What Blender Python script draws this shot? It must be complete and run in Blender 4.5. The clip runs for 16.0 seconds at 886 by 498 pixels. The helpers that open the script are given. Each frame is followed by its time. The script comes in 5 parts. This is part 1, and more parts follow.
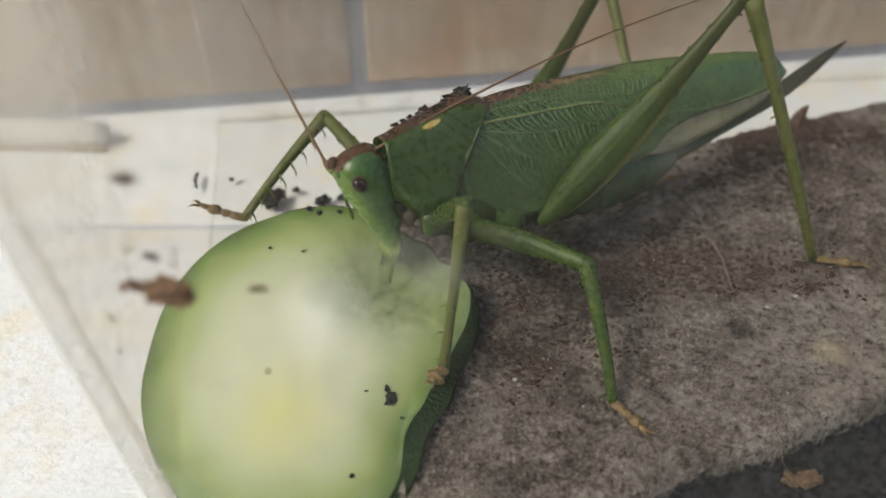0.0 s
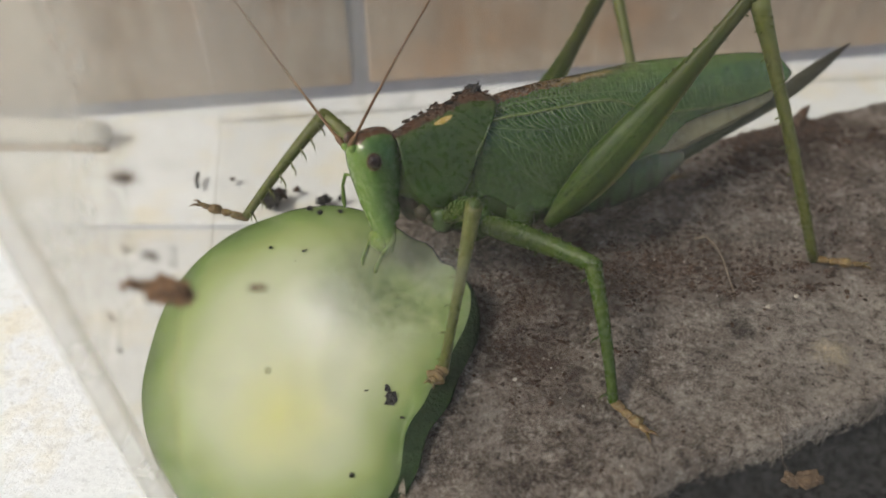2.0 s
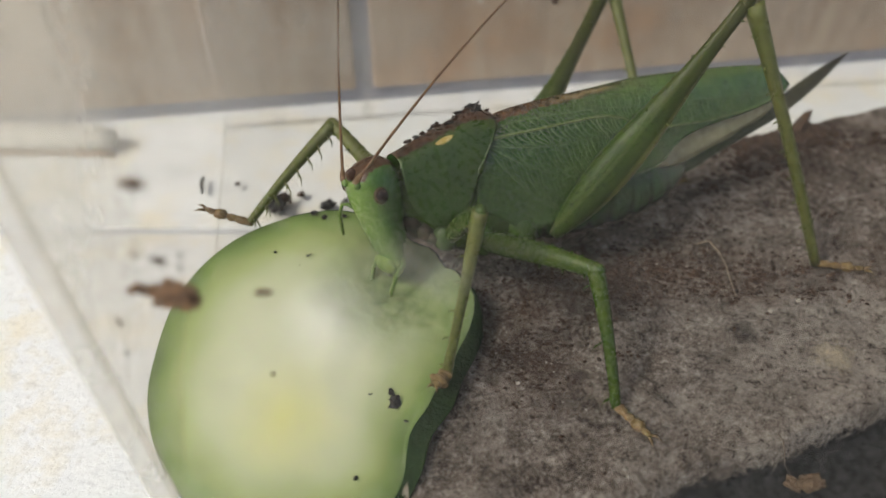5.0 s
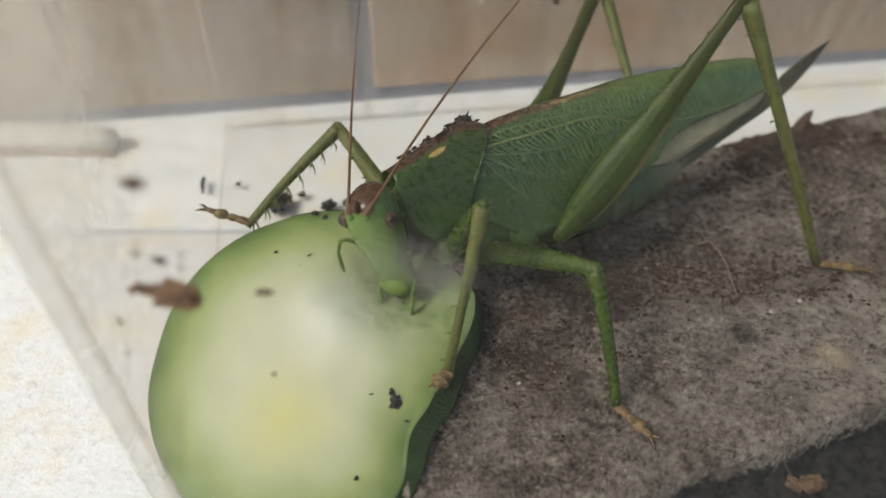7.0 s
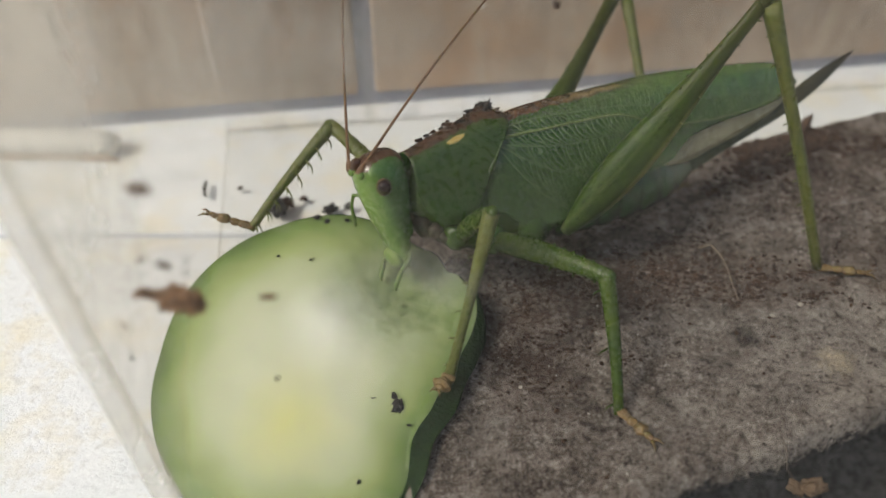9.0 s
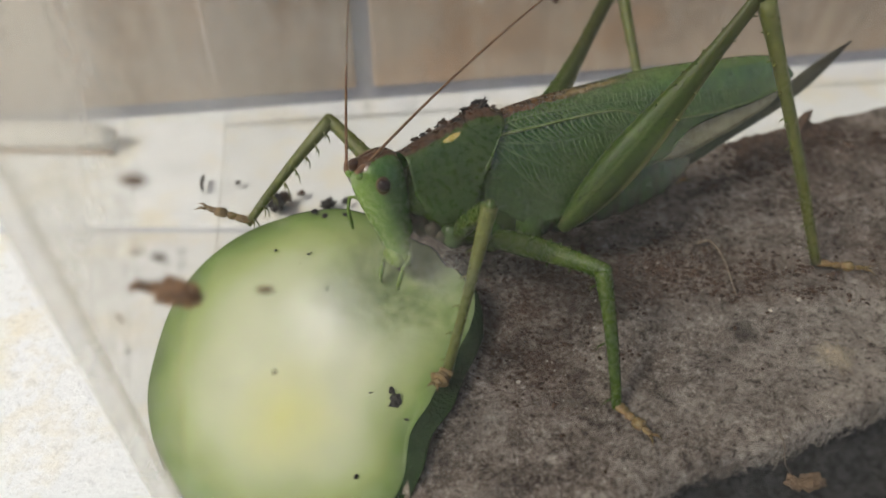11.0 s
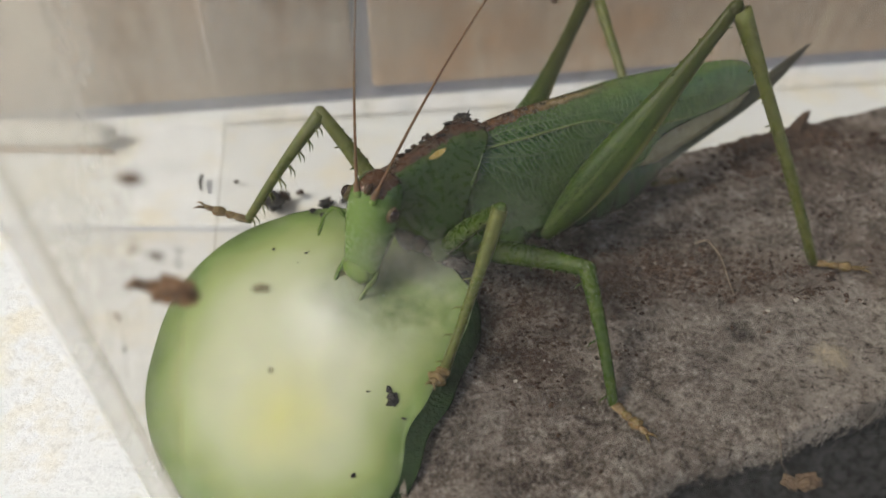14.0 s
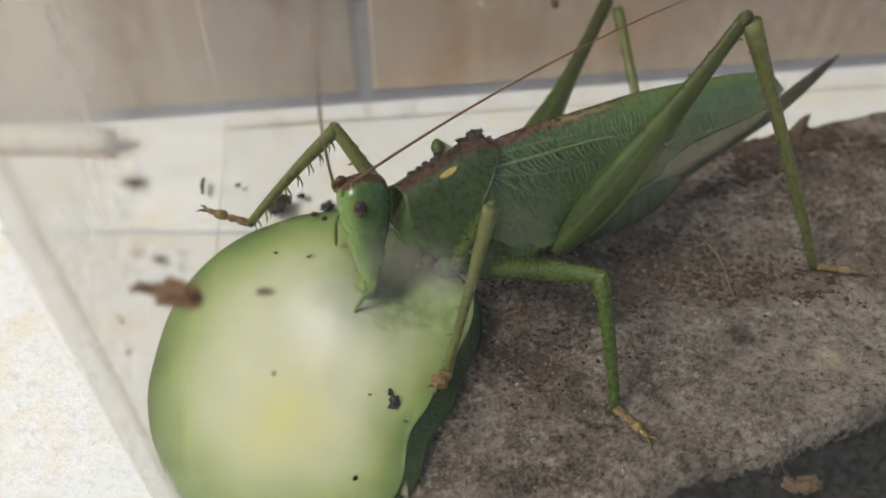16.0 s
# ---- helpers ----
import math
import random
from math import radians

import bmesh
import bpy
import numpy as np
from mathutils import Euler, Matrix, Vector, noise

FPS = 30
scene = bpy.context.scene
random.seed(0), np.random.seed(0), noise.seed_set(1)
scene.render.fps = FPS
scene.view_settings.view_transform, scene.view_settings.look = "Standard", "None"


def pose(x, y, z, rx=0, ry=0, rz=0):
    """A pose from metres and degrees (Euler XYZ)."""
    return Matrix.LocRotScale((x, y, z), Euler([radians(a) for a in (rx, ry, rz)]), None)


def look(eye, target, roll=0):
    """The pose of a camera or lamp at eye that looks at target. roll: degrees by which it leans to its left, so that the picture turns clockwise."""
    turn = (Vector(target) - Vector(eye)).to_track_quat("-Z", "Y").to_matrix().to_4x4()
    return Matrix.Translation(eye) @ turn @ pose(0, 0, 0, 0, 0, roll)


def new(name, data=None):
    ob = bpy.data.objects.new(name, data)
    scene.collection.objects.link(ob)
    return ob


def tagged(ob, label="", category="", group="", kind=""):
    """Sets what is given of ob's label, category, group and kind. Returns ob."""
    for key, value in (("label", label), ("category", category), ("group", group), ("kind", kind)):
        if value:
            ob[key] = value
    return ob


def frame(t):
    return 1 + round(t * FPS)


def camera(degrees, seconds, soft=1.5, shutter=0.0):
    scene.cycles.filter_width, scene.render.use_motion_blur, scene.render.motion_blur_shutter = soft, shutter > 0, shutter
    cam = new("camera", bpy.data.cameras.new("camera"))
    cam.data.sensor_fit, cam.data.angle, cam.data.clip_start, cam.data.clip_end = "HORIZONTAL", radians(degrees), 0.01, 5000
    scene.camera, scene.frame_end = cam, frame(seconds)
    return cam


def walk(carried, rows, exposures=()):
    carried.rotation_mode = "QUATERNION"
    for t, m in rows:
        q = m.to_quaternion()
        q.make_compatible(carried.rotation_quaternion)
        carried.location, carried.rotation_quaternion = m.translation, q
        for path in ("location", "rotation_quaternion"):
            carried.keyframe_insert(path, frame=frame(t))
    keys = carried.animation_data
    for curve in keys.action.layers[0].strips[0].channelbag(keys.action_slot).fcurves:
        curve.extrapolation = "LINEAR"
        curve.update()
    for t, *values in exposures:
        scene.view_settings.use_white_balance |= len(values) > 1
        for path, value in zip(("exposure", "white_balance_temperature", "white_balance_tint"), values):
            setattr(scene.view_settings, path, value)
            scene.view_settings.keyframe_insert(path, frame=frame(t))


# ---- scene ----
U = 0.00087            # one plan unit in metres, a little under a millimetre
PITCH = 41.7


def vec(*v):
    """A point of the plan, in metres."""
    return Vector(v) * U


def turn(ax, ay, az):
    """A turn by a rotation vector in degrees."""
    v = Vector((radians(ax), radians(ay), radians(az)))
    return Matrix.Rotation(v.length, 4, v) if v.length > 1e-9 else Matrix.Identity(4)


# ---- camera ----
cam = camera(60.0, 16.0, soft=1.5)
cam.data.dof.use_dof = True
cam.data.dof.focus_distance = 82 * U
cam.data.dof.aperture_fstop = 24.0

# seconds, drift of the eye in plan units, turn in degrees
CAM = [
    (0, -0.2, 0.02, -0.01, 0.07, -0.04, -0.08),
    (0.5, -0.04, 0.03, -0.19, 0.15, 0.07, -0.02),
    (1, -0.01, 0.05, -0.05, 0, 0.03, 0.01),
    (1.5, -0, 0, -0, -0, -0, 0),
    (2, -0.05, -0.05, -0.04, 0.1, 0.01, 0.05),
    (2.5, 0.07, -0.16, 0.05, 0.06, 0.08, 0.12),
    (3, 0.17, -0.28, 0.17, 0.17, 0.2, 0.21),
    (3.5, 0.03, -0.32, 0.21, 0.34, 0.2, 0.11),
    (4, -0.08, -0.4, 0.41, 0.41, 0.21, 0.15),
    (6.5, -0.01, -0.42, 0.33, 0.35, 0.16, 0.29),
    (7, -0.08, -0.4, 0.34, 0.41, 0.19, 0.29),
    (7.5, 0.09, -0.65, 0.55, 0.46, 0.34, 0.38),
    (8, -0.02, -0.55, 0.45, 0.52, 0.27, 0.33),
    (8.5, -0.21, -0.71, 0.8, 0.44, 0.27, 0.35),
    (9, -0.25, -0.55, 0.58, 0.66, 0.24, 0.27),
    (11.5, -0.22, -0.5, 0.23, 0.37, 0.05, 0.27),
    (12, -0.17, -0.6, 0.37, 0.37, 0.04, 0.31),
    (12.5, -0.21, -0.52, 0.22, 0.45, 0.01, 0.24),
    (13, -0.29, -0.46, 0.26, 0.4, -0.17, 0.2),
    (13.5, -0.2, -0.54, 0.29, 0.47, -0.1, 0.23),
    (14, 0.01, -0.62, 0.27, 0.39, -0.04, 0.32),
    (14.5, -0.07, -0.68, 0.12, 0.33, -0.03, 0.33),
    (15, -0, -0.69, 0.3, 0.32, -0.03, 0.43),
    (15.5, -0.12, -0.72, 0.3, 0.48, -0, 0.32),
    (16, -0.18, -0.83, 0.5, 0.62, -0.06, 0.31),
]
EYE = Matrix.Rotation(radians(90 - PITCH), 4, "X")
walk(cam, [(t, Matrix.Translation(vec(x, y, 70 + z)) @ turn(a, b, c) @ EYE) for t, x, y, z, a, b, c in CAM],
     exposures=[(0.0, -0.08, 6330, 3), (16.0, -0.08, 6330, 3)])

# ---- world and sun ----
world = bpy.data.worlds.new("world")
scene.world = world
world.use_nodes = True
wn = world.node_tree.nodes
sky = wn.new("ShaderNodeTexSky")
sky.sky_type, sky.sun_disc = "NISHITA", False
sky.sun_elevation, sky.sun_rotation = radians(47), radians(-117)
sky.dust_density = 4.0
wn["Background"].inputs["Strength"].default_value = 0.15
world.node_tree.links.new(sky.outputs[0], wn["Background"].inputs["Color"])
sun = new("sun", bpy.data.lights.new("sun", "SUN"))
sun.data.energy, sun.data.angle, sun.data.color = 2.0, radians(16), (1.0, 0.93, 0.84)
sun.matrix_world = look((-0.60, -0.30, 0.74), (0, 0, 0))


# ---- materials ----
class Nodes:
    """A principled material with its texture space in plan units."""

    def __init__(self, name, rough=0.5, **sockets):
        self.m = bpy.data.materials.new(name)
        self.m.use_nodes = True
        self.t = self.m.node_tree
        self.b = self.t.nodes["Principled BSDF"]
        self.b.inputs["Roughness"].default_value = rough
        for key, value in sockets.items():
            self.b.inputs[key.replace("_", " ")].default_value = value
        co = self.t.nodes.new("ShaderNodeTexCoord")
        mp = self.t.nodes.new("ShaderNodeMapping")
        mp.inputs["Scale"].default_value = (1 / U,) * 3
        self.t.links.new(co.outputs["Object"], mp.inputs[0])
        self.co = mp.outputs[0]

    def put(self, value, socket):
        if isinstance(value, bpy.types.NodeSocket):
            self.t.links.new(value, socket)
        else:
            socket.default_value = value

    def stretched(self, sx, sy, sz, rz=0.0):
        mp = self.t.nodes.new("ShaderNodeMapping")
        mp.inputs["Rotation"].default_value = (0, 0, radians(rz))
        mp2 = self.t.nodes.new("ShaderNodeMapping")
        mp2.inputs["Scale"].default_value = (sx, sy, sz)
        self.t.links.new(self.co, mp.inputs[0])
        self.t.links.new(mp.outputs[0], mp2.inputs[0])
        return mp2.outputs[0]

    def noise(self, scale, detail=4.0, rough=0.55, co=None, distort=0.0):
        n = self.t.nodes.new("ShaderNodeTexNoise")
        n.inputs["Scale"].default_value, n.inputs["Detail"].default_value = scale, detail
        n.inputs["Roughness"].default_value, n.inputs["Distortion"].default_value = rough, distort
        self.t.links.new(co or self.co, n.inputs["Vector"])
        return n.outputs["Fac"]

    def cells(self, scale, co=None, feature="DISTANCE_TO_EDGE"):
        n = self.t.nodes.new("ShaderNodeTexVoronoi")
        n.feature = feature
        n.inputs["Scale"].default_value = scale
        self.t.links.new(co or self.co, n.inputs["Vector"])
        return n.outputs[0]

    def ramp(self, fac, *stops):
        n = self.t.nodes.new("ShaderNodeValToRGB")
        e = n.color_ramp.elements
        while len(e) < len(stops):
            e.new(0.5)
        for el, (p, c) in zip(e, stops):
            el.position = p
            el.color = (*c, 1) if isinstance(c, tuple) else (c, c, c, 1)
        self.put(fac, n.inputs[0])
        return n.outputs[0]

    def mix(self, fac, a, b, kind="MIX"):
        n = self.t.nodes.new("ShaderNodeMix")
        n.data_type, n.blend_type = "RGBA", kind
        for v, s in ((fac, n.inputs[0]), (a, n.inputs[6]), (b, n.inputs[7])):
            self.put((*v, 1) if isinstance(v, tuple) else v, s)
        return n.outputs[2]

    def calc(self, op, a, b=0.0, clamp=False):
        n = self.t.nodes.new("ShaderNodeMath")
        n.operation, n.use_clamp = op, clamp
        self.put(a, n.inputs[0])
        self.put(b, n.inputs[1])
        return n.outputs[0]

    def axis(self, i):
        n = self.t.nodes.new("ShaderNodeSeparateXYZ")
        self.t.links.new(self.co, n.inputs[0])
        return n.outputs[i]

    def length(self, co):
        n = self.t.nodes.new("ShaderNodeVectorMath")
        n.operation = "LENGTH"
        self.t.links.new(co, n.inputs[0])
        return n.outputs["Value"]

    def shifted(self, x, y, z):
        mp = self.t.nodes.new("ShaderNodeMapping")
        mp.inputs["Location"].default_value = (x, y, z)
        self.t.links.new(self.co, mp.inputs[0])
        return mp.outputs[0]

    def colour(self, c):
        self.put((*c, 1) if isinstance(c, tuple) else c, self.b.inputs["Base Color"])
        return self

    def bump(self, height, depth, strength=1.0):
        n = self.t.nodes.new("ShaderNodeBump")
        n.inputs["Strength"].default_value = strength
        n.inputs["Distance"].default_value = depth * U
        self.put(height, n.inputs["Height"])
        if self.b.inputs["Normal"].is_linked:
            self.t.links.new(self.b.inputs["Normal"].links[0].from_socket, n.inputs["Normal"])
        self.t.links.new(n.outputs[0], self.b.inputs["Normal"])
        return self

    def rough(self, fac):
        self.put(fac, self.b.inputs["Roughness"])
        return self


def plain(name, c1, c2, scale, rough=0.5, bump=0.05, fine=4.0, c3=None, **kw):
    """Two-tone mottled surface with fine grain."""
    n = Nodes(name, rough, **kw)
    c = n.mix(n.ramp(n.noise(scale), (0.35, 0.0), (0.65, 1.0)), c1, c2)
    if c3:
        c = n.mix(n.ramp(n.noise(scale * fine, 3.0), (0.58, 0.0), (0.72, 0.8)), c, c3)
    n.colour(c)
    n.bump(n.noise(scale * fine, 3.0), bump)
    return n


def cuticle(name, c1, c2, scale=0.5, rough=0.38, bump=0.06, spots=None, coat=0.0):
    """The waxy skin of an insect: soft mottling, fine pits, tiny dark dots."""
    n = Nodes(name, rough, Subsurface_Weight=0.2, Subsurface_Scale=0.6 * U, Specular_IOR_Level=0.45, Coat_Weight=coat, Coat_Roughness=0.1)
    n.b.inputs["Subsurface Radius"].default_value = (0.4, 1.0, 0.2)
    c = n.mix(n.ramp(n.noise(scale, 5.0, 0.6), (0.35, 0.0), (0.68, 1.0)), c1, c2)
    c = n.mix(n.ramp(n.noise(scale * 5, 4.0, 0.65), (0.45, 0.0), (0.70, 0.42)), c, tuple(x * 0.55 for x in c1))
    c = n.mix(n.ramp(n.noise(scale * 3.1, 4.0, 0.65), (0.56, 0.0), (0.72, 0.5)), c, tuple(min(1, x * 1.5 + 0.01) for x in c2))
    if spots:
        c = n.mix(n.ramp(n.cells(spots, feature="F1"), (0.08, 0.85), (0.17, 0.0)), c, (0.018, 0.02, 0.008))
    n.colour(c)
    n.bump(n.noise(scale * 12, 4.0, 0.6), bump * 0.9)
    n.bump(n.noise(scale * 2.5, 3.0), bump * 1.6)
    n.rough(n.ramp(n.noise(scale * 4, 4.0), (0.3, max(rough - 0.22, 0.1)), (0.7, rough + 0.02)))
    return n


def pronotum_material():
    n = cuticle("pronotum_green", (0.020, 0.050, 0.003), (0.040, 0.075, 0.006), 0.35, 0.40, 0.08, coat=0.12)
    y = n.calc("ABSOLUTE", n.axis(1))
    y = n.calc("ADD", y, n.calc("MULTIPLY", n.calc("SUBTRACT", n.noise(1.1), 0.5), 1.0))
    top = n.calc("GREATER_THAN", n.axis(2), 2.6)
    base = n.b.inputs["Base Color"].links[0].from_socket
    brown = n.mix(n.ramp(n.noise(1.1, 4.0, 0.6), (0.38, 0.0), (0.62, 1.0)), (0.075, 0.034, 0.016), (0.018, 0.009, 0.006))
    band = n.calc("MULTIPLY", n.calc("LESS_THAN", y, 1.75), top)
    c = n.mix(band, base, brown)
    raw = n.calc("ABSOLUTE", n.axis(1))
    dx = n.calc("DIVIDE", n.calc("ADD", n.axis(0), 1.2), 1.2)
    dy = n.calc("DIVIDE", n.calc("SUBTRACT", raw, 2.2), 0.30)
    d = n.calc("ADD", n.calc("MULTIPLY", dx, dx), n.calc("MULTIPLY", dy, dy))
    d = n.calc("ADD", d, n.calc("MULTIPLY", n.calc("SUBTRACT", n.noise(1.5), 0.5), 1.2))
    c = n.mix(n.calc("MULTIPLY", n.ramp(d, (0.55, 0.9), (0.95, 0.0)), top), c, (0.46, 0.34, 0.11))
    low = n.ramp(n.calc("DIVIDE", n.calc("ADD", n.axis(2), 4.0), 8.0), (0.05, 0.6), (0.5, 0.0))
    c = n.mix(low, c, (0.040, 0.10, 0.014))
    n.colour(c)
    return n.m


def head_material():
    n = cuticle("head_green", (0.058, 0.128, 0.020), (0.086, 0.165, 0.030), 0.45, 0.34, 0.014, spots=0.55, coat=0.35)
    base = n.b.inputs["Base Color"].links[0].from_socket
    lower = n.ramp(n.calc("DIVIDE", n.calc("ADD", n.axis(2), 8.0), 8.0), (0.1, 1.0), (0.6, 0.0))
    c = n.mix(n.calc("MULTIPLY", lower, 0.6), base, (0.19, 0.32, 0.055))
    # front of the head painted lighter, for the light that falls on it from the left
    face = n.ramp(n.calc("DIVIDE", n.calc("ADD", n.axis(0), 6.0), 6.0), (0.04, 0.8), (0.34, 0.0))
    c = n.mix(face, c, (0.17, 0.27, 0.060))
    nape = n.ramp(n.calc("DIVIDE", n.calc("ADD", n.axis(0), 6.0), 6.0), (0.25, 0.0), (0.6, 0.75))
    c = n.mix(n.calc("MULTIPLY", nape, n.ramp(n.calc("DIVIDE", n.calc("ADD", n.axis(2), 8.0), 8.0), (0.3, 0.0), (0.8, 1.0))), c, (0.034, 0.090, 0.020))
    y = n.calc("ABSOLUTE", n.axis(1))
    y = n.calc("ADD", y, n.calc("MULTIPLY", n.calc("SUBTRACT", n.noise(1.4), 0.5), 0.8))
    crown = n.calc("MULTIPLY", n.calc("LESS_THAN", y, 1.7), n.calc("GREATER_THAN", n.calc("ADD", n.axis(2), n.calc("MULTIPLY", n.axis(0), 0.35)), 2.55))
    c = n.mix(crown, c, n.mix(n.noise(1.5), (0.095, 0.042, 0.018), (0.040, 0.019, 0.010)))
    n.colour(c)
    return n.m


def wing_material(name, c1, c2, pale=False):
    """A leathery wing: glossy wrinkled cells between fine veins, dark and saturated at the root."""
    n = Nodes(name, 0.3, Specular_IOR_Level=0.7, Coat_Weight=0.8, Coat_Roughness=0.14)
    warp = n.stretched(1.15, 1.0, 0.85)
    cell = n.cells(1.35, warp)
    small = n.cells(2.7, warp)
    c = n.mix(n.ramp(n.noise(0.35), (0.35, 0.0), (0.7, 1.0)), c1, c2)
    c = n.mix(n.ramp(n.noise(1.1, 5.0, 0.65), (0.5, 0.0), (0.68, 0.55)), c, tuple(x * 0.55 for x in c1))
    if not pale:
        root = n.calc("ADD", n.calc("SUBTRACT", n.axis(0), n.calc("MULTIPLY", n.axis(2), 0.7)), n.calc("MULTIPLY", n.calc("SUBTRACT", n.noise(0.3), 0.5), 8.0))
        c = n.mix(n.ramp(n.calc("DIVIDE", root, 30.0), (0.24, 0.9), (0.70, 0.0)), c, (0.018, 0.052, 0.007))
    vein = tuple(min(1, x * 1.6 + 0.012) for x in c2)
    c = n.mix(n.ramp(cell, (0.02, 0.5 if pale else 0.3), (0.06, 0.0)), c, tuple(x * 0.55 for x in c2) if pale else vein)
    c = n.mix(n.ramp(small, (0.02, 0.15), (0.09, 0.0)), c, vein)
    c = n.mix(n.ramp(n.noise(0.9, 2.0), (0.74, 0.0), (0.79, 0.7)), c, tuple(x * 0.3 for x in c1))
    if not pale:
        front = n.ramp(n.calc("DIVIDE", n.axis(0), 30.0), (0.3, 1.0), (0.9, 0.0))
        up = n.calc("GREATER_THAN", n.axis(2), 1.5)
        ab = n.calc("ABSOLUTE", n.axis(1))
        ab = n.calc("ADD", ab, n.calc("MULTIPLY", n.calc("SUBTRACT", n.noise(0.8), 0.5), 1.0))
        back = n.calc("MULTIPLY", n.calc("MULTIPLY", n.calc("LESS_THAN", ab, 1.05), up), front)
        brown = n.mix(n.ramp(n.noise(1.2, 4.0), (0.4, 0.0), (0.62, 1.0)), (0.145, 0.078, 0.036), (0.050, 0.026, 0.013))
        c = n.mix(back, c, brown)
        run = n.calc("DIVIDE", n.calc("SUBTRACT", n.axis(0), 17.5), 5.0)
        off = n.calc("DIVIDE", n.calc("SUBTRACT", ab, 0.6), 0.26)
        d = n.calc("ADD", n.calc("MULTIPLY", run, run), n.calc("MULTIPLY", off, off))
        c = n.mix(n.calc("MULTIPLY", n.ramp(d, (0.3, 0.6), (1.0, 0.0)), up), c, (0.30, 0.22, 0.11))
    n.colour(c)
    shine = n.ramp(n.calc("DIVIDE", n.axis(0), 48.0), (0.08, 0.15), (0.28, 1.0), (0.55, 0.9), (0.8, 0.35))
    n.bump(n.calc("MULTIPLY", n.ramp(cell, (0.0, 0.0), (0.3, 1.0)), shine), 0.06)
    n.bump(n.calc("MULTIPLY", n.ramp(small, (0.0, 0.0), (0.3, 1.0)), shine), 0.04)
    n.bump(n.calc("MULTIPLY", n.noise(1.6, 3.0, 0.55, n.stretched(1.6, 1, 0.5)), shine), 0.14)
    n.bump(n.noise(0.5, 3.0, 0.5, n.stretched(0.6, 1, 1)), 0.5)
    n.rough(n.ramp(n.noise(1.5), (0.3, 0.12), (0.7, 0.32)))
    t = n.t
    tr = t.nodes.new("ShaderNodeBsdfTranslucent")
    n.put(c, tr.inputs["Color"])
    mx = t.nodes.new("ShaderNodeMixShader")
    mx.inputs[0].default_value = 0.35 if pale else 0.15
    t.links.new(n.b.outputs[0], mx.inputs[1])
    t.links.new(tr.outputs[0], mx.inputs[2])
    t.links.new(mx.outputs[0], t.nodes["Material Output"].inputs[0])
    return n.m


